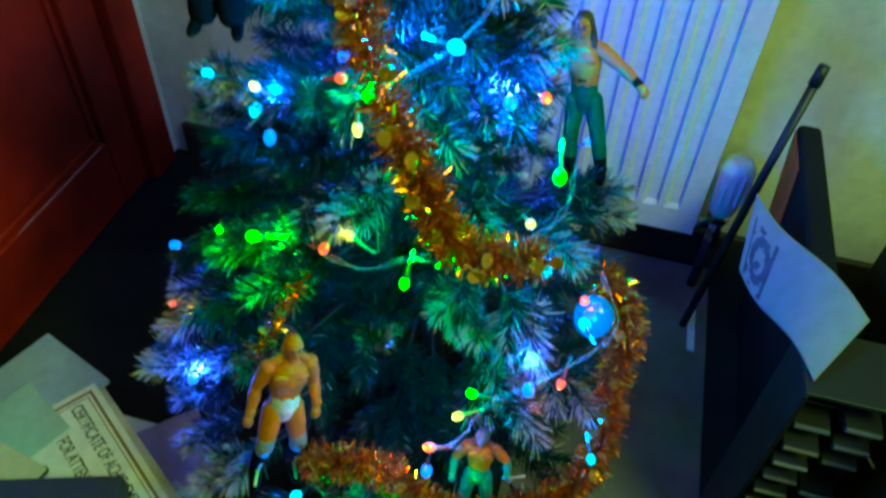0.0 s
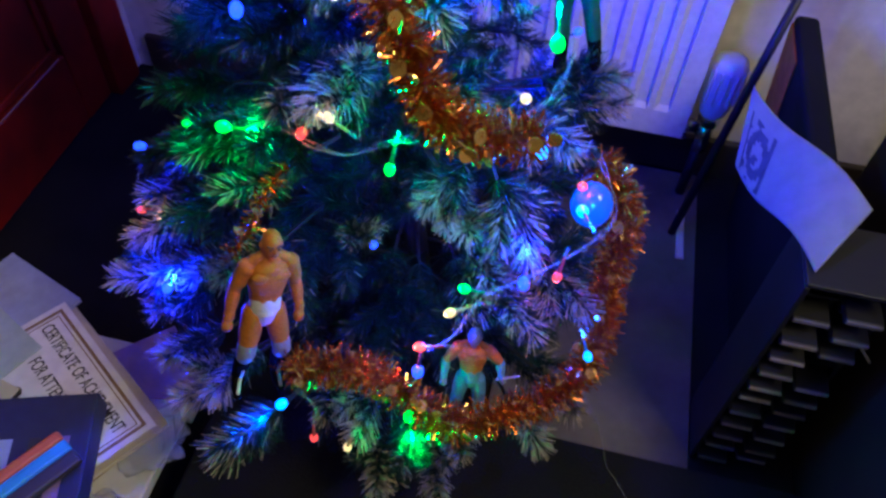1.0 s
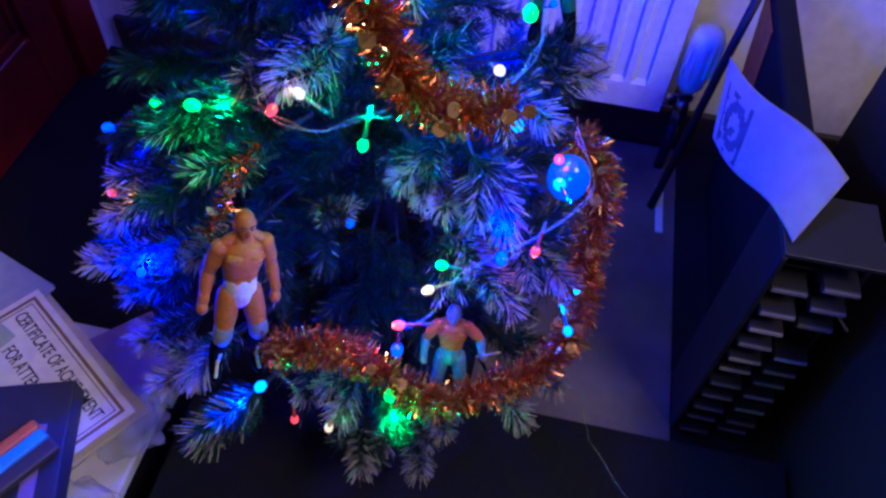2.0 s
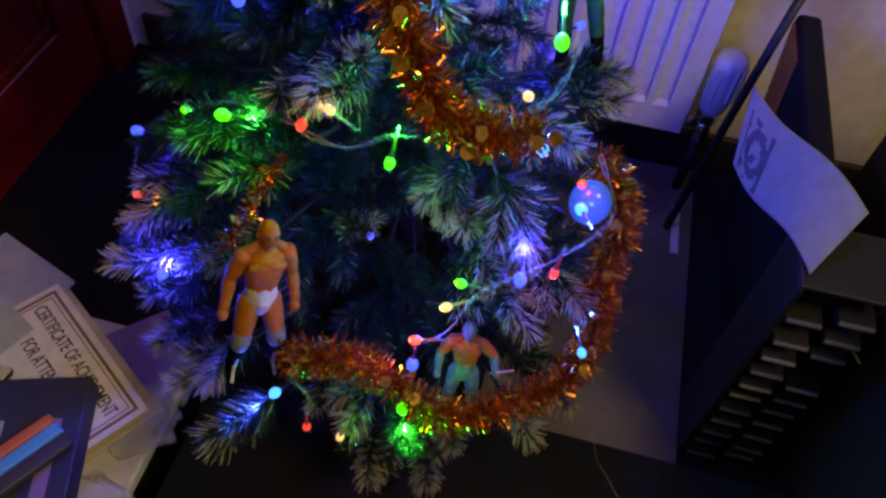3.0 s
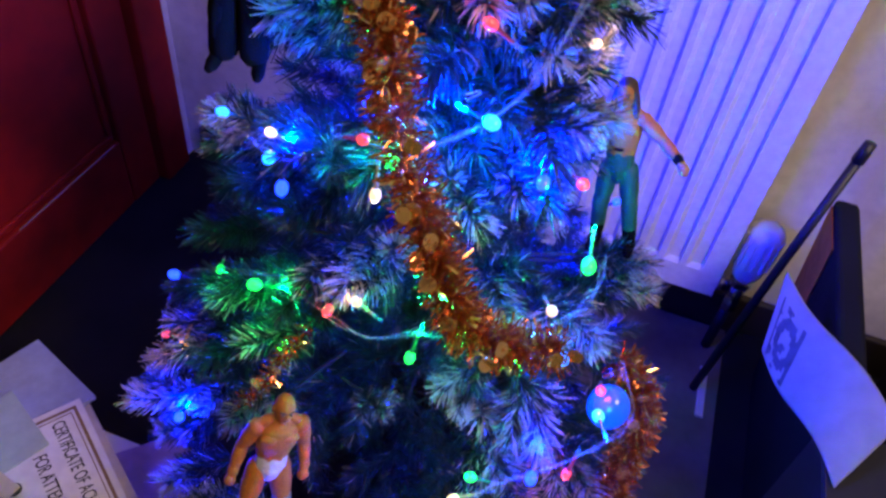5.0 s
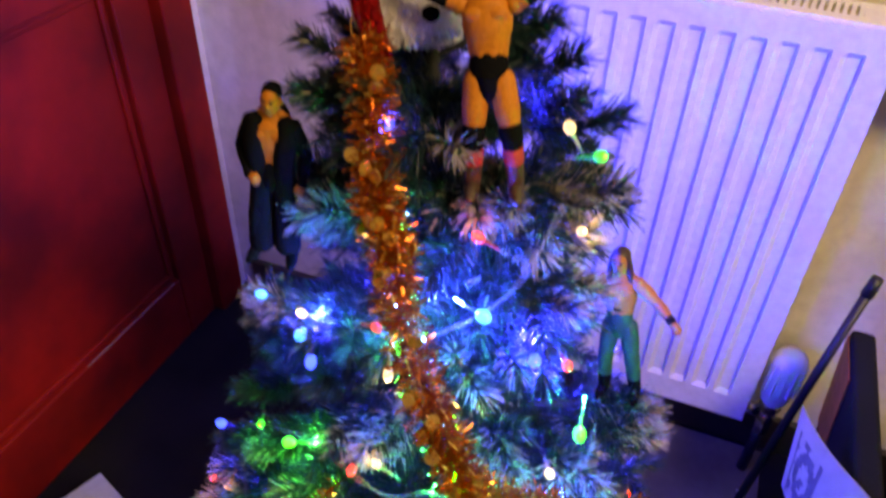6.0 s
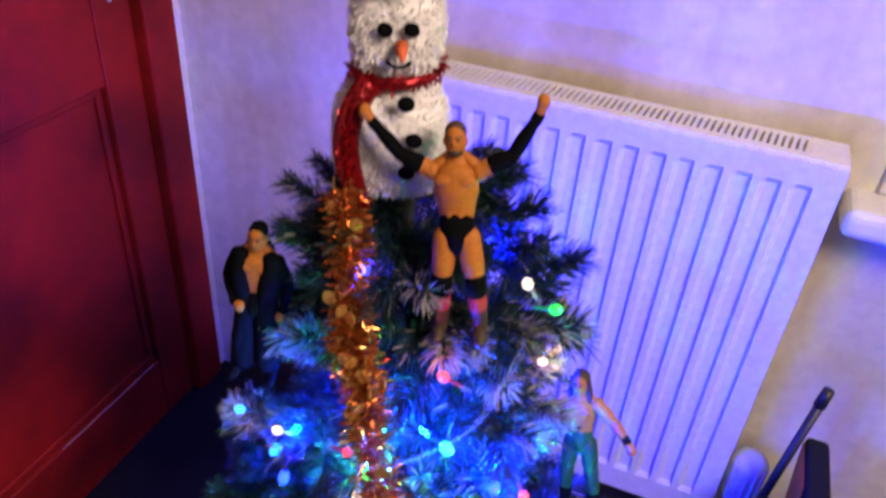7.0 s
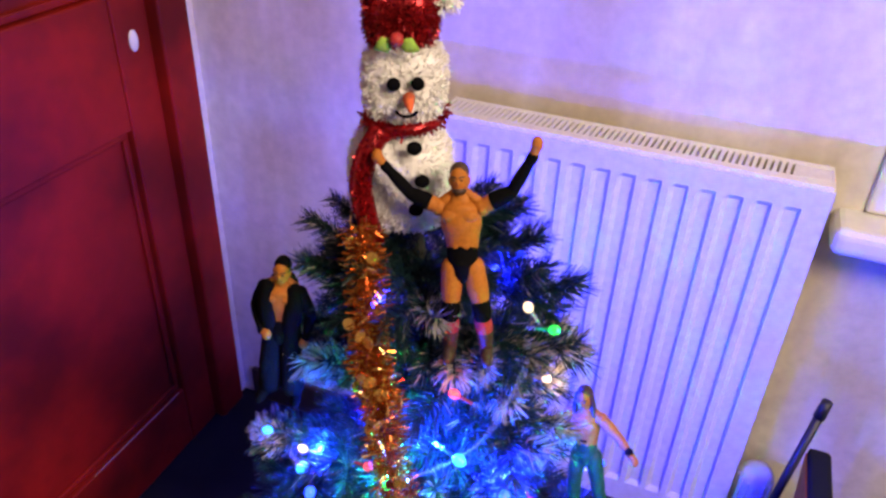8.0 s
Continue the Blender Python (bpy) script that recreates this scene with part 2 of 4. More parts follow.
def window():
    thing = empty("window_1", (0, 0, 0), "white window beside the radiator with a thick sill", "window", kind="structure")
    x0, z0, z1 = WIN
    part("window_sill", box(bmesh.new(), (0.386, WY - 0.065, z0 - 0.036), (1.5, WY + 0.11, z0), 0.012, seg=3), PLASTIC_WHITE, thing)
    part("window_frame", box(bmesh.new(), (x0 - 0.012, WY - 0.006, z0 + 0.001), (x0 + 0.02, WY + 0.09, z1), 0.003), PLASTIC_WHITE, thing)
    part("window_frame", box(bmesh.new(), (1.41, WY + 0.03, z0 + 0.001), (1.449, WY + 0.09, z1), 0.003), PLASTIC_WHITE, thing)
    part("window_frame", box(bmesh.new(), (x0 + 0.03, WY + 0.04, z0 + 0.001), (x0 + 0.075, WY + 0.088, z1), 0.003), PLASTIC_WHITE, thing)
    part("window_frame", box(bmesh.new(), (x0 + 0.076, WY + 0.04, z0 + 0.001), (1.409, WY + 0.088, z0 + 0.05), 0.003), PLASTIC_WHITE, thing)
    part("window_frame", box(bmesh.new(), (x0 + 0.076, WY + 0.04, z1 - 0.05), (1.409, WY + 0.088, z1), 0.003), PLASTIC_WHITE, thing)
    part("pane", boxed((x0 + 0.076, WY + 0.06, z0 + 0.051), (1.409, WY + 0.066, z1 - 0.051)), BLACK, thing, "dark window glass at night")


window()


def radiator():
    thing = empty("radiator", (0, 0, 0), "white enamelled steel panel radiator on the wall", "radiator")
    x0, x1, z0, z1, y = -0.12, 0.369, 0.13, 0.731, 1.040
    pitch, n = 0.0321, 14
    # front panel: raised face with sunken upright channels
    bm = bmesh.new()
    xs = [(x0, 0), ]
    right = [0.340 - pitch * k for k in range(n)][::-1]
    for r in right:
        xs += [(r - 0.0235, 0), (r - 0.0170, 1), (r - 0.0020, 1), (r + 0.0002, 0)]
    xs.append((x1, 0))
    zs = [z0, z0 + 0.042, z0 + 0.05, 0.6965, 0.7035, z1]
    depth = 0.0052
    grid = [[bm.verts.new((x, y + (depth if s and 1 < j < 4 else 0), z)) for x, s in xs] for j, z in enumerate(zs)]
    for a, b in zip(grid, grid[1:]):
        for i in range(len(xs) - 1):
            bm.faces.new((a[i], a[i + 1], b[i + 1], b[i]))
    # turn the outer edges back
    for loop in (grid[0], [g[-1] for g in grid], grid[-1][::-1], [g[0] for g in grid][::-1]):
        back = [bm.verts.new(v.co + Vector((0, 0.016, 0))) for v in loop]
        for i in range(len(loop) - 1):
            bm.faces.new((loop[i + 1], loop[i], back[i], back[i + 1]))
    bmesh.ops.recalc_face_normals(bm, faces=bm.faces)
    part("front_panel", bm, RADIATOR, thing)
    part("back_panel", boxed((x0 + 0.01, 1.077, z0 + 0.01), (x1 - 0.01, 1.092, z1 - 0.02)), RADIATOR, thing)
    for x in (x0, x1 - 0.004):
        part("side_panel", box(bmesh.new(), (x, y + 0.017, z0 + 0.02), (x + 0.004, 1.106, z1 + 0.004), 0.001), RADIATOR, thing)
    # top cover: two rims, a plain end and slanted slats
    top = z1 + 0.0045
    part("top_rim", box(bmesh.new(), (x0, y + 0.002, top - 0.008), (x1, y + 0.022, top), 0.003), RADIATOR, thing)
    part("top_rim", box(bmesh.new(), (x0, 1.095, top - 0.008), (x1, 1.106, top), 0.003), RADIATOR, thing)
    part("top_end", box(bmesh.new(), (x1 - 0.042, y + 0.0225, top - 0.007), (x1, 1.0945, top - 0.001), 0.001), RADIATOR, thing)
    part("grille_well", boxed((x0 + 0.004, y + 0.0225, top - 0.03), (x1 - 0.043, 1.0945, top - 0.027)), RADIATOR, thing)
    slat = boxed((-0.0022, y + 0.021, top - 0.010), (0.0022, 1.096, top - 0.001))
    for v in slat.verts:
        v.co.x += 0.10 * (v.co.y - 1.07)
    first = part("slat", slat, RADIATOR, thing)
    for k in range(1, 57):
        ob = first.copy()
        scene.collection.objects.link(ob)
        ob.location.x = x0 + 0.008 + k * 0.0078
    first.location.x = x0 + 0.008
    return thing


radiator()


def radiator_valve():
    x, y = 0.401, 1.062
    thing = empty("radiator_valve", (0, 0, 0), "white thermostatic radiator valve on a dark pipe beside the radiator", "valve")
    bm = bmesh.new()
    tube(bm, [(x, y, z) for z in (0.165, 0.172, 0.185, 0.25, 0.262, 0.266)], [0.014, 0.019, 0.022, 0.0245, 0.021, 0.012], 24)
    part("valve_head", bm, PLASTIC_WHITE, thing, smooth=True)
    rib = boxed((-0.0015, 0.0215, 0.198), (0.0015, 0.0262, 0.252))
    first = part("grip_rib", rib, PLASTIC_WHITE, thing)
    first.location = (x, y, 0)
    for k in range(1, 14):
        ob = first.copy()
        scene.collection.objects.link(ob)
        ob.location, ob.rotation_euler = (x, y, 0), (0, 0, math.tau * k / 14)
    part("collar", tube(bmesh.new(), [(x, y, z) for z in (0.148, 0.15, 0.162, 0.165)], [0.012, 0.0165, 0.0165, 0.013], 6), CHROME, thing)
    part("valve_body", tube(bmesh.new(), [(x, y, 0.10), (x, y, 0.148)], 0.0125, 12), CHROME, thing, smooth=True)
    part("tail", tube(bmesh.new(), [(x - 0.012, y, 0.14), (0.368, y, 0.14)], 0.010, 12), CHROME, thing, smooth=True)
    part("pipe", tube(bmesh.new(), [(x, y, 0.0), (x, y, 0.10)], 0.0078, 12), BLACK, thing, "dark supply pipe", True)


radiator_valve()
structure("baseboard", box(bmesh.new(), (-0.535, WY - 0.014, 0.001), (2.39, WY - 0.001, 0.075), 0.004), BROWN, "dark narrow skirting board under the radiator", "baseboard")


# ---- the tree ----
FOOT, TOP = Vector((0.075, 0.700, 0.0)), Vector((0.016, 0.652, 0.82))


def axis(z):
    return FOOT.lerp(TOP, min(max(z / TOP.z, 0), 1))


def reach(z):
    return float(np.interp(z, (0.05, 0.12, 0.25, 0.35, 0.43, 0.5, 0.62, 0.7, 0.8, 0.86), (0.17, 0.215, 0.245, 0.235, 0.205, 0.16, 0.132, 0.105, 0.068, 0.03)))


def bottle_brush(verts, faces, mats, a, b, rng, count, length, frost=0.3):
    """A brush of thin needles round the stem from a to b; frost: the share of needles whose outer half is pale."""
    d = (b - a).normalized()
    ref = Vector((0, 0, 1)) if abs(d.z) < 0.9 else Vector((1, 0, 0))
    u = d.cross(ref).normalized()
    w = d.cross(u)
    for k in range(count):
        s = (k + rng.random()) / count
        ang = rng.random() * math.tau
        side = u * math.cos(ang) + w * math.sin(ang)
        lean = 0.50 + 0.75 * s * s + 0.35 * (rng.random() - 0.5)
        way = (side + d * lean).normalized()
        ln = length * (0.65 + 0.5 * rng.random()) * (1.0 - 0.22 * s)
        p = a.lerp(b, s)
        q = p + way * ln * 0.45
        r = p + way * ln + d * ln * 0.16 - Vector((0, 0, ln * 0.08))
        t = way.cross(Vector((rng.random() - 0.5, rng.random() - 0.5, rng.random() - 0.5))).normalized()
        white = rng.random() < frost
        wd = 0.00062 if white else 0.00048
        i = len(verts)
        verts += [p - t * wd, p + t * wd, q + t * wd, q - t * wd, r + t * wd * 0.5, r - t * wd * 0.5]
        faces += [(i, i + 1, i + 2, i + 3), (i + 3, i + 2, i + 4, i + 5)]
        mats += [1 if white and rng.random() < 0.35 else 0, 1 if white else 0]


def stem(verts, faces, mats, pts, r):
    base = len(verts)
    for i, p in enumerate(pts):
        rr = r * (1 - 0.6 * i / (len(pts) - 1))
        verts += [p + Vector((0, rr, 0)), p + Vector((0, -rr * 0.5, rr * 0.87)), p + Vector((0, -rr * 0.5, -rr * 0.87))]
    for i in range(len(pts) - 1):
        for k in range(3):
            a, b = base + 3 * i + k, base + 3 * i + (k + 1) % 3
            faces.append((a, b, b + 3, a + 3))
            mats.append(2)


def branch_mesh(length, seed, white=1.0):
    """A branch along +x: a stem with side twigs, each a round brush of needles; white: how much of its tips is frosted."""
    rng = random.Random(seed)
    verts, faces, mats = [], [], []
    sag = -0.10 * length
    spine = [Vector((length * s, 0.012 * math.sin(3 * s + seed), sag * s * s + 0.05 * length * s)) for s in (0, 0.25, 0.5, 0.75, 1)]
    stem(verts, faces, mats, spine, 0.0022)
    ln = 0.0205
    for i in range(1 if length > 0.12 else 0, 4):
        bottle_brush(verts, faces, mats, spine[i], spine[i + 1], rng, int(4300 * length / 4), ln, min(0.92, 0.62 * white) if i == 3 else 0.10 * white)
    twigs = 2 + int(length / 0.065)
    for k in range(twigs):
        s = 0.32 + 0.52 * (k + 0.5 * rng.random()) / twigs
        a = spine[0].lerp(spine[-1], s)
        a.z = sag * s * s + 0.05 * length * s
        turn = (1 if k % 2 else -1) * radians(36 + 22 * rng.random())
        tl = 0.042 + 0.026 * rng.random()
        b = a + tl * Vector((math.cos(turn), math.sin(turn), 0.5 * (rng.random() - 0.35)))
        mid = a.lerp(b, 0.5) + Vector((0, 0, 0.004))
        snow = min(0.9, 0.7 * white) if rng.random() < 0.55 * white else 0.03
        stem(verts, faces, mats, [a, mid, b], 0.0014)
        bottle_brush(verts, faces, mats, a, mid, rng, 115, ln, 0.15 * snow)
        bottle_brush(verts, faces, mats, mid, b, rng, 165, ln, snow)
    me = bpy.data.meshes.new("branch")
    me.from_pydata([tuple(v) for v in verts], [], faces)
    for m in (NEEDLE, FROST, BARK):
        me.materials.append(m)
    me.polygons.foreach_set("material_index", mats)
    return me


def tuft_mesh(length, seed, white):
    """The end of a bough: one full brush on a bare stem, with two short side sprigs."""
    rng = random.Random(seed)
    verts, faces, mats = [], [], []
    line = [Vector((length * q, 0.004 * math.sin(5 * q + seed), -0.05 * length * q * q)) for q in (-0.9, 0.0, 0.35, 0.7, 1.0)]
    stem(verts, faces, mats, line, 0.0024)
    for i, share in ((1, 0.12), (2, 0.5), (3, 0.9)):
        bottle_brush(verts, faces, mats, line[i], line[i + 1], rng, 150, 0.0215, share * white)
    for sgn in (-1, 1):
        a = line[1].lerp(line[2], 0.3 + 0.5 * rng.random())
        b = a + 0.036 * Vector((0.72, 0.62 * sgn, 0.25 * (rng.random() - 0.4)))
        stem(verts, faces, mats, [a, a.lerp(b, 0.5), b], 0.0014)
        bottle_brush(verts, faces, mats, a, b, rng, 190, 0.019, (0.75 if rng.random() < 0.6 else 0.1) * white)
    me = bpy.data.meshes.new("branch")
    me.from_pydata([tuple(v) for v in verts], [], faces)
    for m in (NEEDLE, FROST, BARK):
        me.materials.append(m)
    me.polygons.foreach_set("material_index", mats)
    return me


# where the figures, the topper and the tinsel stand free of needles
CLEARINGS = [(0.010, 0.445, 0.410), (-0.005, 0.430, 0.350), (0.155, 0.470, 0.310), (0.070, 0.600, 0.810), (0.085, 0.585, 0.760), (-0.080, 0.590, 0.720), (-0.085, 0.580, 0.660), (0.185, 0.700, 0.560), (0.190, 0.700, 0.500),
             (0.020, 0.560, 0.760), (0.030, 0.540, 0.700), (0.080, 0.490, 0.620), (0.110, 0.480, 0.570)]
# bough ends that stand out of the rest, by height: x, y, z and how frosted they are
LOW_TIPS = [(-0.051, 0.471, 0.381, 1), (-0.175, 0.490, 0.305, 1), (-0.150, 0.517, 0.290, 1), (0.266, 0.525, 0.200, 1), (-0.066, 0.425, 0.262, 1), (0.080, 0.415, 0.270, 1), (0.105, 0.440, 0.150, 0.5), (0.088, 0.410, 0.160, 0.9),
            (0.160, 0.470, 0.150, 0.8), (-0.149, 0.490, 0.270, 0.6), (-0.125, 0.452, 0.250, 0.8), (0.148, 0.430, 0.140, 0.9), (-0.095, 0.420, 0.240, 0.8), (0.230, 0.465, 0.225, 0.9), (0.035, 0.440, 0.240, 0.3)]
MID_TIPS = [(0.145, 0.509, 0.454, 0.9), (0.168, 0.490, 0.418, 1), (0.243, 0.530, 0.368, 1), (0.184, 0.485, 0.396, 0.4),
            (0.035, 0.500, 0.560, 1), (0.050, 0.508, 0.553, 0.9), (0.232, 0.715, 0.458, 0.6), (0.239, 0.690, 0.449, 0.9), (0.141, 0.530, 0.545, 1), (0.204, 0.580, 0.492, 0.9), (0.160, 0.480, 0.396, 0.6), (-0.093, 0.533, 0.454, 0.3), (-0.022, 0.511, 0.489, 0.2), (-0.044, 0.497, 0.449, 0.5)]
LEFT_TIPS = [(-0.150, 0.556, 0.412, 0.1), (-0.112, 0.540, 0.448, 0.15), (-0.070, 0.522, 0.485, 0.1), (-0.155, 0.545, 0.372, 0.5), (-0.128, 0.520, 0.380, 0.3), (-0.168, 0.528, 0.335, 0.8), (-0.095, 0.500, 0.400, 0.2), (-0.130, 0.570, 0.480, 0.1),
             (-0.110, 0.590, 0.530, 0.1), (-0.075, 0.560, 0.560, 0.2), (-0.020, 0.530, 0.575, 0.1)]
# shorter sprigs that do not point straight out: root, tip, frost
SPRIGS = [((0.014, 0.418, 0.290), (-0.038, 0.376, 0.238), 0.5), ((0.045, 0.505, 0.432), (0.074, 0.484, 0.452), 0.7), ((0.154, 0.535, 0.497), (0.192, 0.510, 0.438), 1), ((0.135, 0.535, 0.502), (0.109, 0.498, 0.484), 1), ((0.128, 0.530, 0.490), (0.126, 0.494, 0.470), 1),
          ((-0.056, 0.580, 0.598), (-0.094, 0.560, 0.616), 0.8), ((-0.056, 0.582, 0.600), (-0.104, 0.575, 0.600), 0.8), ((0.160, 0.500, 0.420), (0.205, 0.470, 0.398), 0.3), ((0.110, 0.440, 0.300), (0.135, 0.408, 0.270), 0.1)]
HIGH_TIPS = [(-0.070, 0.622, 0.765, 0.2), (0.092, 0.690, 0.830, 0.15), (0.112, 0.690, 0.805, 0.1), (0.150, 0.690, 0.764, 0.2), (0.163, 0.660, 0.726, 0.5), (0.065, 0.575, 0.782, 1), (0.107, 0.590, 0.740, 1), (0.146, 0.670, 0.672, 1), (0.126, 0.600, 0.706, 1),
             (-0.086, 0.605, 0.712, 1), (-0.030, 0.572, 0.705, 0.9), (0.165, 0.650, 0.638, 0.8), (0.227, 0.700, 0.470, 0.8), (0.104, 0.535, 0.616, 0.4), (0.003, 0.508, 0.545, 0.6), (0.086, 0.575, 0.742, 0.9), (0.132, 0.640, 0.722, 0.8),
             (-0.111, 0.585, 0.570, 0.3), (0.129, 0.560, 0.632, 0.5), (-0.060, 0.590, 0.690, 0.8), (0.150, 0.600, 0.660, 0.5)]
# open space before each figure: its feet and head
ROOM = [Vector(f).lerp(Vector(h), s) + Vector((0.30, -0.58, 0.75)) * d
        for f, h, low in (((-0.014, 0.425, 0.307), (0.008, 0.460, 0.464), 0.1), ((0.163, 0.461, 0.206), (0.159, 0.486, 0.359), 0.7), ((0.093, 0.578, 0.748), (0.066, 0.612, 0.891), 0.3),
                          ((-0.084, 0.584, 0.639), (-0.072, 0.589, 0.786), 0.3), ((0.196, 0.703, 0.475), (0.167, 0.722, 0.623), 0.55))
        for s in (low, 0.5 * low + 0.5, 1.0) for d in (0.0, 0.05, 0.10, 0.15)]


def close(p, a, b):
    """How near the bough from a to b comes to p."""
    d = b - a
    t = min(max((p - a).dot(d) / d.dot(d), 0.0), 1.08)
    return (p - a - t * d).length


def christmas_tree():
    thing = empty("christmas_tree", FOOT, "small artificial green Christmas tree with frosted white tips", "Christmas tree")
    bm = tube(bmesh.new(), [axis(z) - FOOT for z in (0.03, 0.2, 0.45, 0.7, 0.84)], [0.013, 0.012, 0.010, 0.008, 0.006], 10)
    part("trunk", bm, BARK, thing, smooth=True)
    for k in range(3):
        a = math.tau * k / 3 + 0.4
        part("foot", tube(bmesh.new(), [(0, 0, 0.05), (0.06 * math.cos(a), 0.06 * math.sin(a), 0.03), (0.13 * math.cos(a), 0.13 * math.sin(a), 0.008)], 0.007, 8), BLACK, thing)
    meshes = {}
    for size in (0.09, 0.14, 0.19, 0.24):
        meshes[size] = [branch_mesh(size, 11 * k + int(1000 * size), 0.12) for k in range(4)]
    rng = random.Random(5)
    count, turn = 84, 0.0
    for k in range(count):
        z = 0.10 + 0.715 * (k + 0.5) / count
        turn += 2.39996 + 0.35 * (rng.random() - 0.5)
        want = reach(z) * (0.78 + 0.26 * rng.random())
        # the hollow in the front of the tree
        if 0.31 < z < 0.54 and math.sin(turn) < -0.12:
            want *= 0.34
        size = min(meshes, key=lambda s: abs(s - want))
        lift = radians(float(np.interp(z, (0.1, 0.3, 0.6, 0.8, 0.84), (-14, 2, 14, 20, 24))) + 16 * (rng.random() - 0.5))
        far = axis(z) + Vector((math.cos(turn), math.sin(turn), 0)) * want * math.cos(lift) + Vector((0, 0, 0.5 * want * math.sin(lift)))
        if any(close(Vector(c), axis(z), far) < 0.052 for c in CLEARINGS) or any(close(c, axis(z), far) < 0.066 for c in ROOM):
            continue
        ob = new("branch", rng.choice(meshes[size]))
        ob.parent = thing
        sc = want / size / max(0.8, math.cos(lift))
        base = axis(z - 0.5 * want * math.sin(lift)) - FOOT
        ob.matrix_basis = Matrix.Translation(base) @ Euler((rng.random() * 0.8 - 0.4, -lift, turn)).to_matrix().to_4x4() @ Matrix.Scale(sc, 4)
    # short inner boughs round the stem
    for k in range(34):
        z = 0.34 + 0.47 * k / 34
        end = axis(z) + 0.08 * Vector((math.cos(2.4 * k), math.sin(2.4 * k), 0.3))
        if any(close(c, axis(z), end) < 0.035 for c in ROOM):
            continue
        ob = new("branch", rng.choice(meshes[0.09]))
        ob.parent = thing
        ob.matrix_basis = Matrix.Translation(axis(z) - FOOT) @ Euler((0.3 * rng.random(), -0.25 - 0.2 * rng.random(), 2.4 * k)).to_matrix().to_4x4() @ Matrix.Scale(0.62 + 0.25 * rng.random(), 4)
    # bough ends on their own stems
    ends = {}
    shoots = [(axis(z - 0.03), Vector((x, y, z)), white, 1.0) for x, y, z, white in LOW_TIPS + MID_TIPS + LEFT_TIPS + HIGH_TIPS]
    shoots += [(Vector(a), Vector(b), white, (Vector(b) - Vector(a)).length / 0.068) for a, b, white in SPRIGS]
    for n, (root, tip, white, size) in enumerate(shoots):
        way = (tip - root).normalized()
        key = (round(2 * white), n % 3)
        if key not in ends:
            ends[key] = tuft_mesh(0.062, 13 * n + 5, 0.5 * key[0])
        ob = new("branch", ends[key])
        ob.parent = thing
        ob.matrix_basis = Matrix.Translation(tip - 0.062 * size * way - FOOT) @ way.to_track_quat("X", "Z").to_matrix().to_4x4() @ Euler((rng.random() * 6, 0, 0)).to_matrix().to_4x4() @ Matrix.Scale(size, 4)
    # the dark tuft under the topper
    for tip in ((0.034, 0.588, 0.795), (0.030, 0.580, 0.765), (-0.026, 0.600, 0.800), (0.052, 0.572, 0.735), (-0.010, 0.585, 0.775), (0.062, 0.590, 0.778)):
        root = axis(tip[2] - 0.02) - FOOT
        way = Vector(tip) - FOOT - root
        ob = new("branch", rng.choice(meshes[0.09]))
        ob.parent = thing
        ob.matrix_basis = Matrix.Translation(root) @ way.to_track_quat("X", "Z").to_matrix().to_4x4() @ Matrix.Scale(way.length / 0.09, 4)
    return thing


christmas_tree()


# ---- tinsel ----
def tinsel(name, points, label, foil, seed, thick=0.0185, density=11500, discs=0, disc_foil=None):
    """A garland: a twisted core, a ruff of thin foil strips, and round sequins."""
    rng = random.Random(seed)
    path = smooth_path(points, 14)
    thing = empty(name, points[0], label, "tinsel garland", "tinsel on the tree")
    o = Vector(points[0])
    part("cord", tube(bmesh.new(), [p - o for p in path], 0.0012, 5), foil, thing)
    verts, faces = [], []
    length = sum((b - a).length for a, b in zip(path, path[1:]))
    for k in range(int(length * density)):
        f = rng.random() * (len(path) - 1.001)
        i = int(f)
        p = path[i].lerp(path[i + 1], f - i) - o
        d = (path[i + 1] - path[i]).normalized()
        way = Vector((rng.gauss(0, 1), rng.gauss(0, 1), rng.gauss(0, 1)))
        way = (way - 0.6 * way.dot(d) * d).normalized()
        t = way.cross(Vector((rng.gauss(0, 1), rng.gauss(0, 1), rng.gauss(0, 1)))).normalized() * 0.00055
        ln = thick * (0.55 + 0.6 * rng.random())
        q = p + way * ln * 0.6
        r = q + (way + 0.7 * Vector((rng.gauss(0, 0.5), rng.gauss(0, 0.5), rng.gauss(0, 0.5)))).normalized() * ln * 0.45
        n = len(verts)
        verts += [p - t, p + t, q + t, q - t, r + t, r - t]
        faces += [(n, n + 1, n + 2, n + 3), (n + 3, n + 2, n + 4, n + 5)]
    me = bpy.data.meshes.new("foil_fringe")
    me.from_pydata([tuple(v) for v in verts], [], faces)
    me.materials.append(foil)
    me.materials.append(disc_foil or foil)
    me.polygons.foreach_set("material_index", [1 if rng.random() < 0.22 else 0 for _ in faces])
    strips = new("foil_fringe", me)
    strips.parent = thing
    tagged(strips, kind="stuff")
    if discs:
        disc = tube(bmesh.new(), [(0, 0, -0.0004), (0, 0, 0.0004)], 0.0050, 14)
        first = part("sequin", disc, disc_foil, thing)
        for k in range(discs):
            ob = first if k == 0 else first.copy()
            if k:
                scene.collection.objects.link(ob)
            f = rng.random() * (len(path) - 1.001)
            i = int(f)
            way = Vector((rng.gauss(0, 1), rng.gauss(-0.9, 0.8), rng.gauss(0.3, 0.8))).normalized()
            ob.matrix_basis = Matrix.Translation(path[i] - o + way * thick * 0.85) @ Euler((rng.random() * 3, rng.random() * 3, 0)).to_matrix().to_4x4()
    return thing


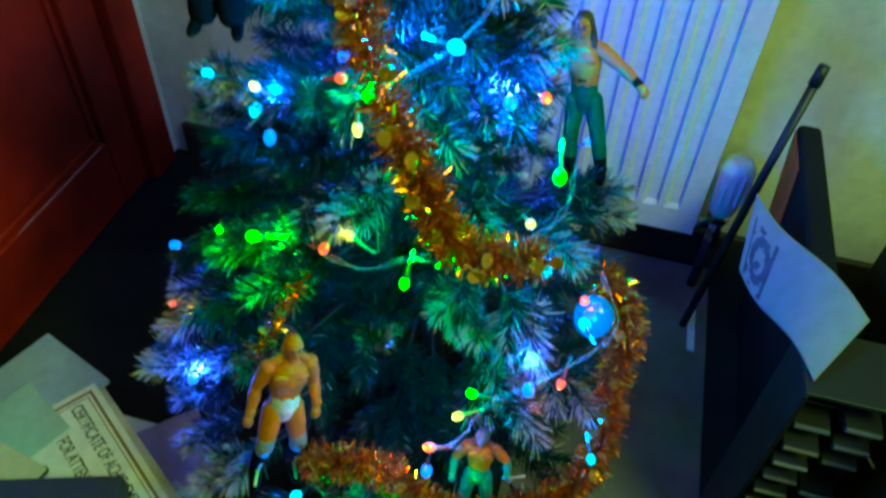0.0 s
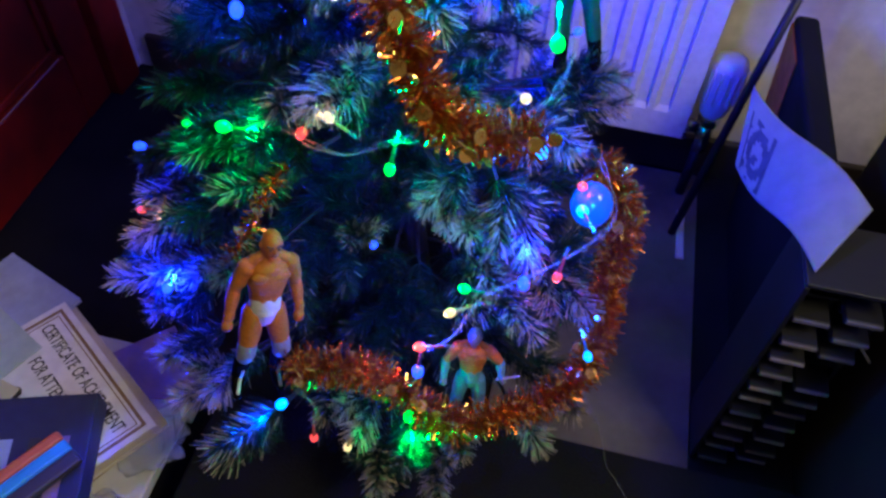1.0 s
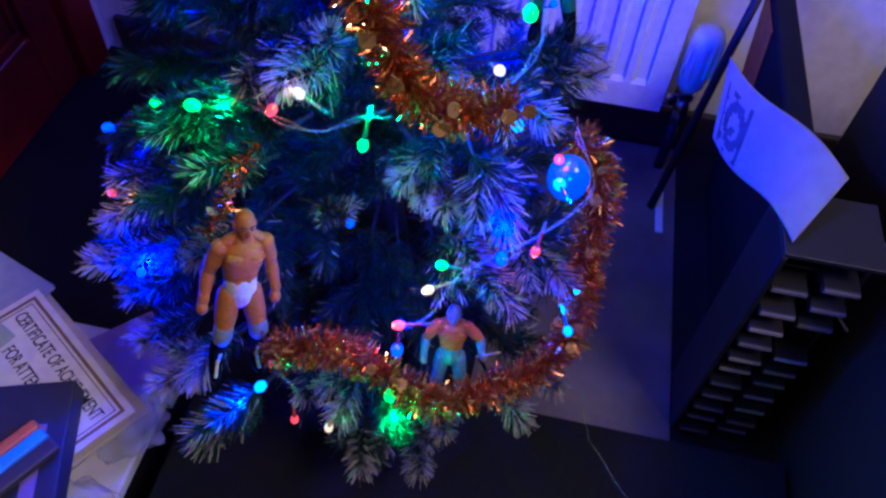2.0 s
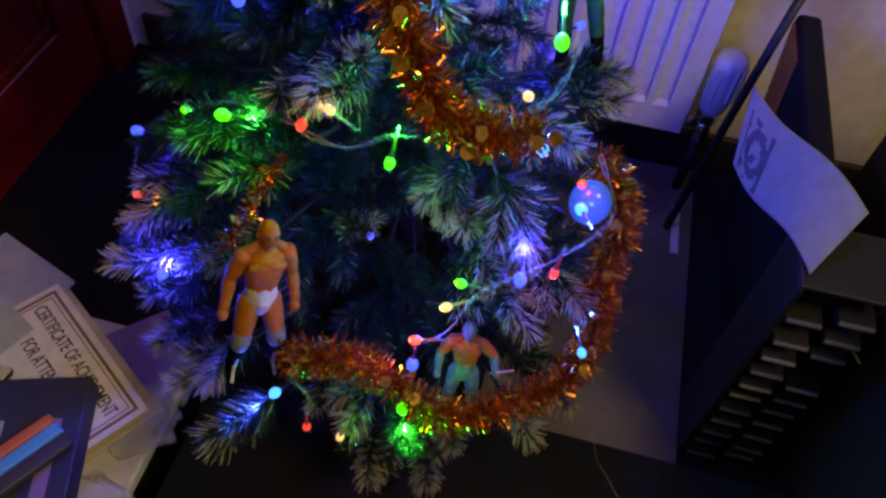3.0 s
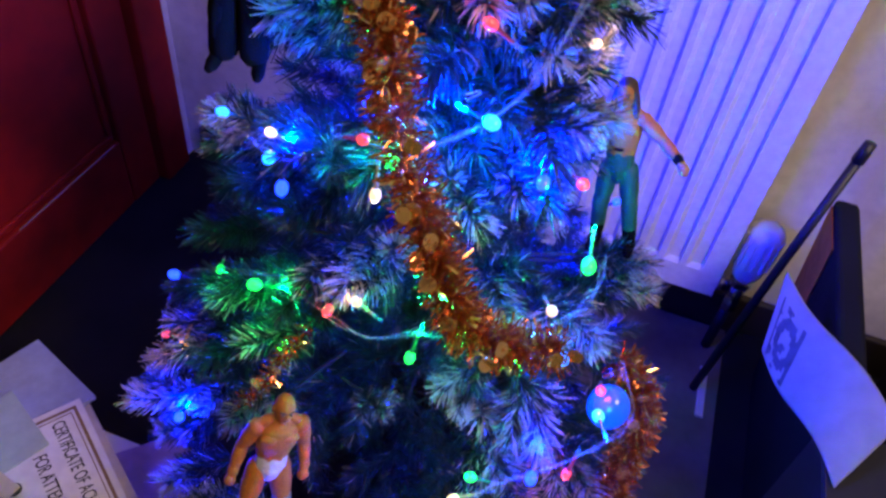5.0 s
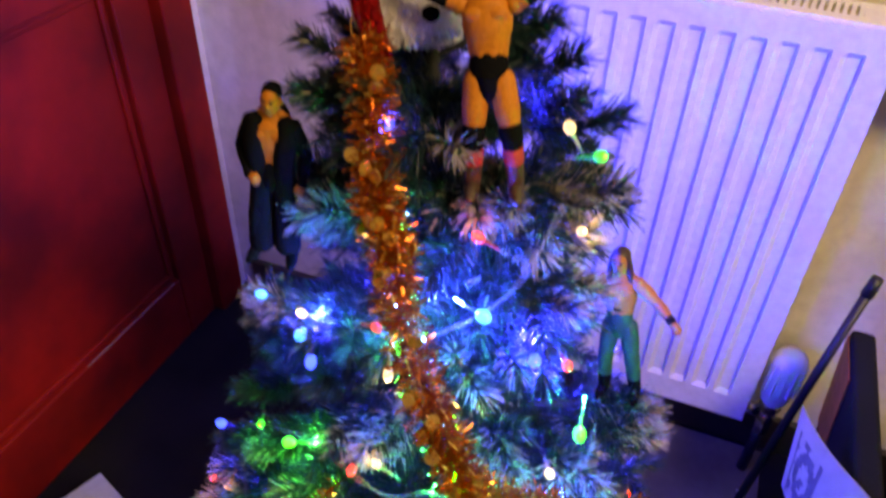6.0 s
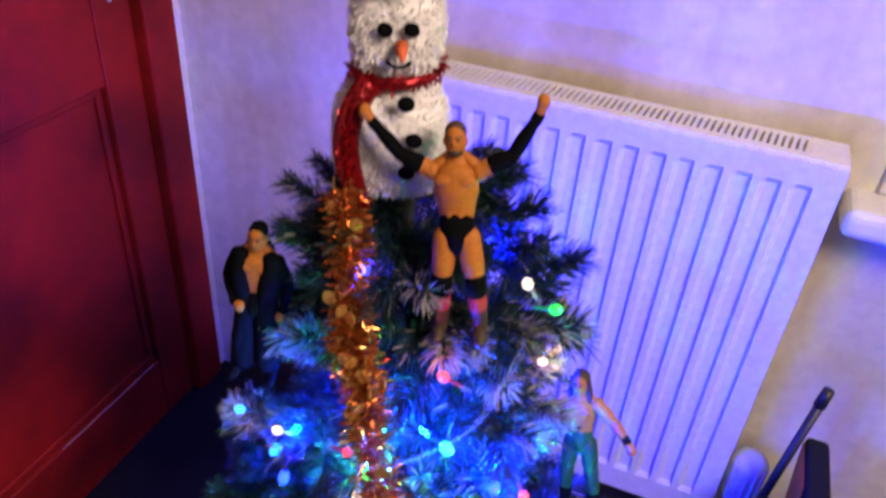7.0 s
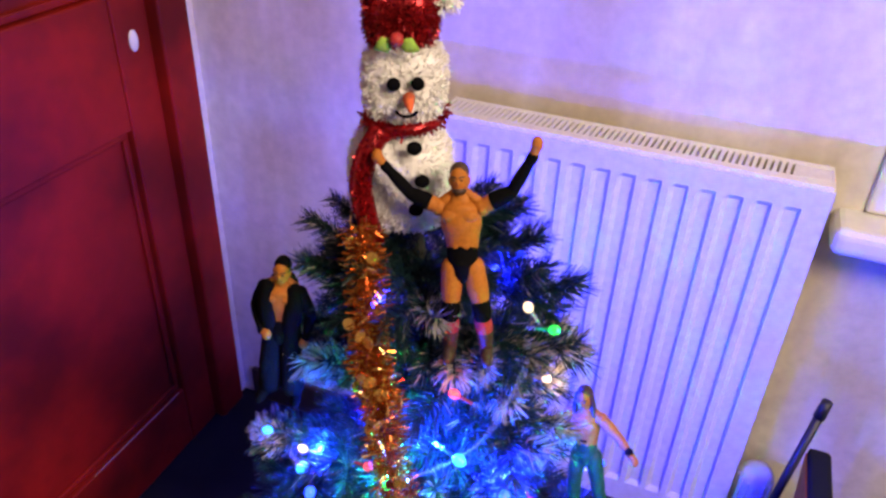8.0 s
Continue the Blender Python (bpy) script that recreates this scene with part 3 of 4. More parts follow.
tinsel("tinsel_garland", [(-0.004, 0.595, 0.834), (0.012, 0.573, 0.802), (0.021, 0.557, 0.770), (0.030, 0.544, 0.745), (0.044, 0.533, 0.725), (0.058, 0.514, 0.690),
       (0.080, 0.495, 0.656), (0.097, 0.488, 0.631), (0.111, 0.484, 0.601), (0.124, 0.485, 0.576), (0.150, 0.495, 0.562), (0.180, 0.510, 0.556)],
       "copper tinsel garland with round sequins draped down the tree", COPPER, 3, discs=46, disc_foil=GOLD)
tinsel("tinsel_garland", [(0.228, 0.589, 0.471), (0.245, 0.585, 0.454), (0.255, 0.578, 0.435), (0.260, 0.570, 0.407), (0.257, 0.555, 0.381), (0.259, 0.537, 0.357), (0.260, 0.516, 0.335), (0.250, 0.492, 0.313),
       (0.222, 0.467, 0.298), (0.191, 0.448, 0.299), (0.157, 0.425, 0.308), (0.124, 0.427, 0.326), (0.087, 0.432, 0.350), (0.053, 0.428, 0.351), (0.019, 0.427, 0.337)],
       "copper tinsel garland wrapped round the lowest branches", COPPER, 4, discs=52, disc_foil=GOLD)
tinsel("tinsel_garland", [(-0.052, 0.488, 0.385), (-0.029, 0.487, 0.422), (-0.016, 0.495, 0.456), (0.001, 0.513, 0.480)], "thin copper tinsel end hanging in the branches", COPPER, 6, thick=0.010, density=2400, discs=6, disc_foil=GOLD)


# ---- fairy lights ----
def bulb_meshes():
    out = {}
    for name, colour, power in (("blue", (0.0, 0.04, 1.0), 3.2), ("green", (0.0, 1.0, 0.05), 2.4), ("cyan", (0.0, 0.20, 1.0), 4), ("red", RED, 3), ("amber", AMBER, 3.5), ("warm", WARM, 3)):
        out[name] = glow("lit_bulb_" + name, colour, power, 0.015)
        out[name + "_dim"] = glow("faint_bulb_" + name, colour, 0.4 * power, 0.015)
    return out


LIT = bulb_meshes()
TONE = {"blue": (0.003, 0.010, 1.0), "green": GREEN, "cyan": (0.003, 0.035, 1.0), "red": RED, "amber": AMBER, "warm": WARM}
LIT_TONE = {"blue": BLUE, "green": GREEN, "cyan": CYAN, "red": RED, "amber": AMBER, "warm": WARM}
TUBE_BM = tube(bmesh.new(), [(0, 0, z) for z in (-0.001, 0.0, 0.008, 0.018, 0.021, 0.022)], [0.0008, 0.0011, 0.0013, 0.0022, 0.0024, 0.0010], 10)
CORE_BM = ball(bmesh.new(), (0, 0, 0.0175), 0.0037, u=10, v=8, squash=(1, 1, 1.3))
LARGE_BM = ball(bmesh.new(), (0, 0, 0.0175), 0.0046, u=12, v=9, squash=(1, 1, 1.25))
SOCKET_BM = tube(bmesh.new(), [(0, 0, -0.009), (0, 0, 0.0)], [0.0012, 0.0015], 8)


def mesh_of(name, bm, mat):
    me = bpy.data.meshes.new(name)
    bm.to_mesh(me)
    me.materials.append(mat)
    me.polygons.foreach_set("use_smooth", [True] * len(me.polygons))
    return me


SOCKET_ME = mesh_of("socket", SOCKET_BM, WIRE)
TUBE_ME = {k: mesh_of("bulb", TUBE_BM, glow("bulb_skin_" + k, c, 0.12)) for k, c in LIT_TONE.items()}
BRIGHT_ME = {k: mesh_of("bulb", TUBE_BM, glow("bright_skin_" + k, c, 0.07)) for k, c in LIT_TONE.items()}
CORE_ME = {k: mesh_of("filament", CORE_BM, m) for k, m in LIT.items()}
LARGE_ME = {k: mesh_of("filament", LARGE_BM, m) for k, m in LIT.items()}

# colour, place, the way it points, and the strength of its light
# blue bulbs behind and deep inside the tree are unseen, added for blue light
LOW_BULBS = [
    ("red", (0.038, 0.408, 0.257), (0.0, -0.2, -1.0), 0), ("warm", (0.070, 0.405, 0.261), (-0.2, -0.1, -1.0), 0),
    ("cyan", (0.010, 0.413, 0.294), (0.6, 0.4, 0.55), 0.5), ("green", (0.121, 0.419, 0.314), (-0.2, 0.3, 0.9), 0.13),
    ("blue", (-0.121, 0.485, 0.320), (0.2, -0.7, 0.4), 0.603), ("cyan", (0.252, 0.491, 0.351), (0.2, -0.8, 0.2), 0.043),
    ("red", (-0.164, 0.540, 0.353), (-0.9, -0.1, -0.2), 0), ("amber", (-0.138, 0.531, 0.365), (0.1, -0.8, -0.3), 0.01),
    ("blue", (0.054, 0.548, 0.365), (0.1, -0.8, 0.1), 0.03), ("blue", (0.124, 0.432, 0.370), (0.0, -0.4, -0.8), 0.404),
    ("red", (0.124, 0.441, 0.390), (-0.8, -0.3, 0.1), 0.03), ("blue", (-0.166, 0.570, 0.404), (-0.9, -0.2, 0.1), 0.14),
]
MID_BULBS = [
    ("warm", (0.142, 0.457, 0.420), (-0.7, -0.5, 0.0), 0.01), ("blue", (0.190, 0.830, 0.420), (0.6, 0.7, 0.0), 0.216),
    ("red", (0.213, 0.502, 0.432), (-0.1, -0.3, -0.9), 0.01), ("blue", (0.189, 0.487, 0.435), (0.1, -0.6, -0.4), 0.461),
    # the blue one here is an unseen bulb, added for its blue light
    ("green", (0.149, 0.469, 0.436), (-0.6, -0.3, 0.4), 0.028), ("blue", (0.205, 0.720, 0.400), (0.9, -0.2, 0.0), 0.306),
    ("green", (-0.094, 0.543, 0.473), (0.3, -0.6, 0.3), 0.018), ("cyan", (0.220, 0.521, 0.485), (-0.3, 0.8, -0.3), 0.2),
    ("red", (0.216, 0.536, 0.495), (0.0, -0.6, 0.5), 0.01), ("green", (-0.046, 0.518, 0.502), (-0.5, -0.4, 0.3), 0.109),
    ("green", (0.088, 0.488, 0.525), (-0.1, -0.4, -0.8), 0.055), ("cyan", (0.183, 0.523, 0.532), (0.2, -0.7, 0.2), 0.144),
]
UPPER_BULBS = [
    ("red", (0.025, 0.496, 0.534), (-0.2, -0.6, -0.3), 0.004), ("warm", (0.045, 0.497, 0.550), (-0.5, -0.2, 0.6), 0.003),
    ("blue", (-0.014, 0.849, 0.553), (-0.4, 0.9, 0.1), 0.9), ("warm", (0.167, 0.523, 0.574), (0.2, -0.5, 0.3), 0),
    ("blue", (-0.026, 0.532, 0.596), (0.1, -0.5, -0.6), 0.156), ("cyan", (-0.041, 0.546, 0.606), (-0.2, -0.9, -0.1), 0.6),
    # the strong blue one sits unseen inside the tree, added to light its needles
    ("blue", (0.077, 0.633, 0.607), (0.0, -0.8, 0.3), 1.9), ("green", (0.180, 0.537, 0.609), (0.1, -0.6, -0.3), 0.144),
    ("cyan", (-0.084, 0.561, 0.618), (-0.5, -0.5, 0.4), 0.08), ("warm", (-0.043, 0.553, 0.620), (-0.3, -0.5, 0.6), 0.01),
    ("blue", (0.105, 0.760, 0.630), (0.5, 0.8, 0.1), 0.42), ("warm", (0.048, 0.514, 0.634), (0.1, -0.4, -0.9), 0.01),
]
HIGH_BULBS = [
    ("blue", (0.139, 0.554, 0.647), (0.2, -0.8, 0.2), 1.2), ("green", (0.055, 0.520, 0.657), (0.2, -0.9, 0.1), 0.09),
    ("blue", (-0.010, 0.640, 0.600), (-0.3, -0.7, 0.3), 0.9), ("red", (0.033, 0.527, 0.660), (0.8, -0.3, 0.4), 0),
    ("red", (0.162, 0.544, 0.662), (0.3, -0.6, 0.3), 0.01), ("cyan", (0.105, 0.535, 0.692), (0.9, -0.4, 0.1), 0.825),
    ("blue", (-0.060, 0.740, 0.690), (-0.8, 0.3, 0.2), 0.6), ("red", (0.094, 0.552, 0.739), (-0.6, -0.4, 0.6), 0.004),
    ("blue", (0.020, 0.580, 0.788), (0.4, -0.7, 0.1), 0.015), ("green", (0.152, 0.588, 0.793), (0.7, -0.3, 0.4), 0.01),
    ("blue", (0.098, 0.680, 0.785), (0.5, 0.3, 0.3), 0.12), ("warm", (0.133, 0.586, 0.808), (-0.3, -0.4, 0.8), 0),
    ("warm", (0.140, 0.655, 0.686), (0.6, -0.4, 0.5), 0.012),
]


POWER = 5.0


def fairy_lights():
    thing = empty("fairy_lights", (0, 0, 0), "string of small coloured fairy lights on clear wire, lit", "fairy lights")
    for tone, place, way, power in LOW_BULBS + MID_BULBS + UPPER_BULBS + HIGH_BULBS:
        q = Vector(way).to_track_quat("Z", "Y").to_matrix().to_4x4()
        m = Matrix.Translation(Vector(place) - Vector(way).normalized() * 0.0165) @ q
        bulb = new("bulb", (BRIGHT_ME if power > 0.04 else TUBE_ME)[tone])
        bulb.parent, bulb.matrix_basis = thing, m
        bulb["label"] = "clear bulb glowing " + {"warm": "warm white"}.get(tone, tone)
        for nm, me in (("filament", LARGE_ME[tone] if power > 0.08 else CORE_ME[tone if power > 0.02 else tone + "_dim"]), ("socket", SOCKET_ME)):
            ob = new(nm, me)
            ob.parent = bulb
        if power:
            lamp("bulb_light", "POINT", Vector(place) - (0.024 if power > 0.03 else -0.007) * Vector(way).normalized(), POWER * power, TONE[tone], 0.004)
    # added glowing ball that stands in for the glow round the cyan bulb
    part("glow_ball", ball(bmesh.new(), (0.226, 0.540, 0.474), 0.0165, u=16, v=12, squash=(0.95, 0.9, 1.15)), glow("bulb_glow", (0.004, 0.10, 1.0), 0.7), thing, "added glowing ball for the glow round the cyan bulb", True)
    runs = [
        [(-0.160, 0.529, 0.361), (-0.164, 0.551, 0.387), (-0.155, 0.565, 0.412), (-0.126, 0.556, 0.444), (-0.081, 0.534, 0.484), (-0.035, 0.517, 0.519), (0.003, 0.502, 0.533), (0.029, 0.494, 0.527), (0.058, 0.489, 0.528), (0.085, 0.493, 0.542), (0.104, 0.496, 0.548)],
        [(0.188, 0.544, 0.611), (0.189, 0.539, 0.589), (0.182, 0.530, 0.572), (0.170, 0.521, 0.564), (0.153, 0.513, 0.561), (0.137, 0.508, 0.560)],
        [(0.224, 0.553, 0.509), (0.242, 0.552, 0.472), (0.244, 0.543, 0.454), (0.231, 0.526, 0.447), (0.208, 0.504, 0.440), (0.181, 0.483, 0.435), (0.160, 0.469, 0.426), (0.146, 0.453, 0.397), (0.129, 0.443, 0.384)],
        [(-0.102, 0.599, 0.609), (-0.073, 0.566, 0.606), (-0.037, 0.543, 0.608), (0.002, 0.529, 0.636), (0.028, 0.532, 0.661), (0.055, 0.523, 0.660), (0.082, 0.528, 0.675), (0.106, 0.539, 0.693), (0.125, 0.547, 0.721), (0.139, 0.574, 0.763)],
        [(0.024, 0.419, 0.320), (0.041, 0.415, 0.296), (0.038, 0.411, 0.270)],
        [(0.282, 0.516, 0.213), (0.311, 0.509, 0.133), (0.330, 0.512, 0.087), (0.355, 0.486, 0.079), (0.391, 0.446, 0.081), (0.409, 0.368, 0.084)],
    ]
    for n, run in enumerate(runs):
        base = smooth_path(run, 10)
        for s in (-1, 1) if n < 5 else (1,):
            pts = [p + Vector((0.0015 * math.sin(0.33 * i) * s, 0.0012 * math.cos(0.41 * i) * s, 0.0021 * math.cos(0.29 * i + 0.5) * s)) for i, p in enumerate(base)]
            part("wire", tube(bmesh.new(), pts, 0.00065, 6), WIRE, thing, smooth=True)


fairy_lights()


# ---- figures (plain shapes) ----
SKIN = material("tan_vinyl", (0.50, 0.165, 0.020), 0.6, dark=0.80, coarse=60, scale=200, bump=0.05, spec=0.25)
PALE_SKIN = material("pale_vinyl", (0.50, 0.185, 0.035), 0.6, dark=0.84, coarse=60, scale=200, bump=0.05, spec=0.25)
CLOTH = {k: material(k + "_vinyl", c, 0.85 if k == "black" else 0.55, dark=0.8, coarse=60, scale=200, bump=0.05, spec=0.02 if k == "black" else 0.4) for k, c in {
    "black": (0.005, 0.005, 0.006), "white": (0.70, 0.68, 0.66), "green": (0.008, 0.095, 0.035), "orange": (0.55, 0.13, 0.02), "teal": (0.10, 0.26, 0.30),
    "red": (0.45, 0.03, 0.03), "grey": (0.22, 0.24, 0.27), "brown": (0.06, 0.03, 0.018)}.items()}
HEIGHT = 0.168


def figure(name, feet, head, label, arms, legs, wear, face=0.0, extra=None):
    """One plain mesh: arms and legs are joints in a body 1 high that looks along -y; wear names the colour of each region."""
    names = list(dict.fromkeys(wear.values()))
    slot = {k: names.index(v) for k, v in wear.items()}
    bm = bmesh.new()
    L = lambda nodes, key, flat=1.0: limb(bm, [(Vector(p), r) for p, r in nodes], slot[key], 12, flat)
    # trunk: hips, waist, chest, shoulders
    L([((0, -0.004, 0.500), 0.074), ((0, -0.002, 0.535), 0.082), ((0, 0, 0.582), 0.081)], "trunks", 0.80)
    L([((0, -0.030, 0.525), 0.050), ((0, -0.034, 0.485), 0.036), ((0, -0.024, 0.445), 0.020)], "trunks", 0.9)
    L([((0, 0, 0.575), 0.072), ((0, -0.002, 0.64), 0.085), ((0, -0.004, 0.72), 0.104), ((0, 0, 0.79), 0.098), ((0, 0.004, 0.83), 0.055)], "chest", 0.66)
    for s in (-1, 1):
        ball(bm, (0.046 * s, -0.046, 0.762), 0.050, slot["chest"], squash=(1.0, 0.50, 0.62))
        for z in (0.690, 0.652, 0.615):
            ball(bm, (0.023 * s, -0.045, z), 0.020, slot["chest"], squash=(1, 0.6, 0.85))
        L([((0.03 * s, 0.006, 0.865), 0.020), ((0.085 * s, 0.006, 0.822), 0.026)], "chest")
        L([((0.075 * s, 0.008, 0.78), 0.034), ((0.066 * s, 0.006, 0.68), 0.026), ((0.058 * s, 0.004, 0.60), 0.022)], "chest")
        if "eye" in wear:
            ball(bm, (0.0195 * s, -0.0585, 0.932), 0.0075, slot["eye"], 8, 6, (1.2, 0.5, 0.7))
            L([((0.008 * s, -0.060, 0.944), 0.004), ((0.032 * s, -0.052, 0.947), 0.004)], "eye")
    L([((0, 0.004, 0.82), 0.036), ((0, 0, 0.87), 0.033)], "skin")
    ball(bm, (0, -0.004, 0.925), 0.062, slot["skin"], 16, 12, (0.80, 0.95, 1.12))
    ball(bm, (0, -0.022, 0.893), 0.036, slot["skin"], 12, 8, (1.0, 0.95, 0.9))
    ball(bm, (0, -0.062, 0.920), 0.011, slot["skin"], 8, 6, (0.8, 1.1, 1.3))
    for s in (-1, 1):
        ball(bm, (0.050 * s, 0.0, 0.92), 0.013, slot["skin"], 8, 6, (0.5, 1, 1.4))
    if "beard" in wear:
        ball(bm, (0, -0.022, 0.880), 0.037, slot["beard"], 12, 8, (1.0, 1.0, 0.72))
    elif "eye" in wear:
        ball(bm, (0, -0.054, 0.893), 0.010, slot["eye"], 8, 6, (1.3, 0.5, 0.3))
    if "hair" in wear:
        ball(bm, (0, 0.012, 0.956), 0.058, slot["hair"], 14, 10, (0.86, 0.98, 0.86))
    # arms: shoulder, elbow, wrist, fist
    for side, (elbow, wrist, fist) in zip((-1, 1), arms):
        sh = Vector((0.108 * side, 0.004, 0.795))
        e, w, f = Vector(elbow), Vector(wrist), Vector(fist)
        ball(bm, sh, 0.044, slot["arm"], 12, 8)
        L([(sh, 0.039), (sh.lerp(e, 0.5), 0.041), (e, 0.030)], "arm")
        if "sleeve" in wear:
            L([(sh.lerp(e, 0.42), 0.043), (sh.lerp(e, 0.7), 0.041), (e, 0.034)], "sleeve")
        L([(e, 0.031), (e.lerp(w, 0.35), 0.033), (w, 0.022)], "forearm")
        L([(w.lerp(e, 0.12), 0.027), (w, 0.0265)], "wrist")
        ball(bm, f, 0.032, slot["skin"], 10, 8, (0.9, 0.85, 1.1))
        L([(w, 0.022), (f, 0.025)], "skin")
    # legs: hip, knee, ankle, toe
    for side, (knee, ankle, toe) in zip((-1, 1), legs):
        hip = Vector((0.055 * side, 0, 0.50))
        k, a, t = Vector(knee), Vector(ankle), Vector(toe)
        L([(hip, 0.057), (hip.lerp(k, 0.45), 0.056), (k, 0.041)], "thigh")
        L([(k.lerp(hip, 0.16), 0.050), (k, 0.049), (k.lerp(a, 0.16), 0.046)], "knee")
        L([(k.lerp(a, 0.1), 0.042), (k.lerp(a, 0.4), 0.047), (a, 0.034)], "shin")
        L([(k.lerp(a, 0.55), 0.044), (a, 0.038)], "boot")
        L([(a - Vector((0, -0.01, 0.02)), 0.034), (a.lerp(t, 0.6) - Vector((0, 0, 0.012)), 0.033), (t, 0.024)], "boot")
        if "lace" in wear:
            L([(k.lerp(a, 0.62) + Vector((0, -0.040, 0)), 0.009), (a + Vector((0, -0.036, 0.0)), 0.010), (t + Vector((0, -0.008, 0.020)), 0.009)], "lace")
    if extra:
        extra(bm, slot, L)
    up = (Vector(head) - Vector(feet)).normalized()
    right = Vector((math.cos(face), math.sin(face), 0))
    right = (right - right.dot(up) * up).normalized()
    fwd = up.cross(right)
    m = Matrix((right, fwd, up)).transposed().to_4x4()
    m.translation = feet
    ob = link(name, bm, [CLOTH[n] if n in CLOTH else {"skin": SKIN, "pale": PALE_SKIN}[n] for n in names], smooth=True)
    ob.matrix_world = m @ Matrix.Scale((Vector(head) - Vector(feet)).length / 0.975, 4) @ Matrix.Diagonal((0.93, 0.97, 1, 1))
    return tagged(ob, label, "action figure", "figures on the tree")


DOWN = [((-0.152, 0.02, 0.655), (-0.185, -0.03, 0.53), (-0.195, -0.045, 0.49)), ((0.152, 0.02, 0.65), (0.17, -0.03, 0.53), (0.165, -0.05, 0.485))]
STAND = [((-0.085, -0.02, 0.285), (-0.10, 0.0, 0.07), (-0.115, -0.085, 0.03)), ((0.085, -0.02, 0.285), (0.10, 0.0, 0.07), (0.115, -0.085, 0.03))]
figure("action_figure", (-0.014, 0.425, 0.307), (0.008, 0.460, 0.464), "bald bare-chested toy wrestler figure in white trunks standing in the branches", DOWN,
       [((-0.09, -0.05, 0.285), (-0.105, 0.0, 0.08), (-0.13, -0.09, 0.02)), ((0.095, -0.05, 0.285), (0.10, 0.0, 0.08), (0.10, -0.09, 0.02))],
       {"skin": "skin", "chest": "skin", "arm": "skin", "forearm": "skin", "wrist": "skin", "trunks": "white", "thigh": "skin", "knee": "grey", "shin": "black", "boot": "black", "lace": "white", "eye": "brown"}, face=0.66)


def staff(bm, slot, L):
    L([((0.19, -0.07, 0.60), 0.007), ((0.34, -0.10, 0.70), 0.007)], "stick")


figure("action_figure", (0.162, 0.466, 0.236), (0.159, 0.486, 0.359), "toy figure in an orange shirt and grey mask behind the tinsel",
       [((-0.185, 0.0, 0.66), (-0.19, -0.05, 0.54), (-0.19, -0.06, 0.50)), ((0.20, 0.0, 0.70), (0.22, -0.06, 0.62), (0.235, -0.07, 0.60))], STAND,
       {"skin": "grey", "chest": "orange", "arm": "orange", "forearm": "teal", "wrist": "teal", "trunks": "teal", "thigh": "teal", "knee": "teal", "shin": "teal", "boot": "black", "stick": "white"}, face=0.10, extra=staff)
figure("action_figure", (0.093, 0.578, 0.748), (0.066, 0.612, 0.891), "bare-chested toy wrestler figure with raised arms and black sleeves",
       [((-0.25, -0.01, 0.865), (-0.37, -0.02, 1.00), (-0.40, -0.03, 1.045)), ((0.255, -0.01, 0.865), (0.365, -0.02, 1.03), (0.385, -0.03, 1.085))],
       [((-0.075, -0.01, 0.285), (-0.095, 0.05, 0.09), (-0.10, -0.03, 0.03)), ((0.09, -0.01, 0.285), (0.10, 0.03, 0.09), (0.11, -0.05, 0.03))],
       {"skin": "skin", "chest": "skin", "arm": "skin", "sleeve": "black", "forearm": "black", "wrist": "black", "trunks": "black", "thigh": "skin", "knee": "black", "shin": "red", "boot": "brown", "hair": "brown", "beard": "brown", "eye": "brown"}, face=0.2)


def coat(bm, slot, L):
    for s in (-1, 1):
        L([((0.080 * s, -0.018, 0.815), 0.046), ((0.080 * s, -0.036, 0.72), 0.058), ((0.068 * s, -0.030, 0.61), 0.058), ((0.060 * s, -0.008, 0.52), 0.060), ((0.064 * s, 0.004, 0.30), 0.068), ((0.074 * s, 0.012, 0.10), 0.074)], "coat", 0.95)
    L([((0, 0.045, 0.82), 0.085), ((0, 0.05, 0.60), 0.10), ((0, 0.06, 0.36), 0.115)], "coat", 0.45)
    ball(bm, (0.062, -0.058, 0.765), 0.018, slot["flower"], 8, 6)


figure("action_figure", (-0.084, 0.584, 0.639), (-0.072, 0.589, 0.786), "toy figure in an open black coat with a red flower",
       [((-0.165, 0.01, 0.66), (-0.10, -0.07, 0.55), (-0.065, -0.085, 0.535)), ((0.17, 0.02, 0.65), (0.16, -0.03, 0.52), (0.15, -0.04, 0.48))], STAND,
       {"skin": "skin", "chest": "skin", "arm": "black", "forearm": "black", "wrist": "black", "trunks": "black", "thigh": "black", "knee": "black", "shin": "black", "boot": "black", "hair": "black", "coat": "black", "flower": "red", "eye": "brown"}, face=0.25, extra=coat)


def long_hair(bm, slot, L):
    L([((0, 0.028, 0.955), 0.055), ((0, 0.045, 0.88), 0.058), ((0.02, 0.05, 0.79), 0.048), ((0.03, 0.045, 0.73), 0.026)], "hair", 0.7)
    for s in (-1, 1):
        L([((0.045 * s, -0.005, 0.95), 0.020), ((0.060 * s, -0.005, 0.88), 0.020), ((0.066 * s, -0.012, 0.79), 0.016)], "hair")
    L([((-0.07, 0, 0.655), 0.02), ((0, -0.05, 0.645), 0.014), ((0.07, 0, 0.655), 0.02)], "wrist", 1.0)


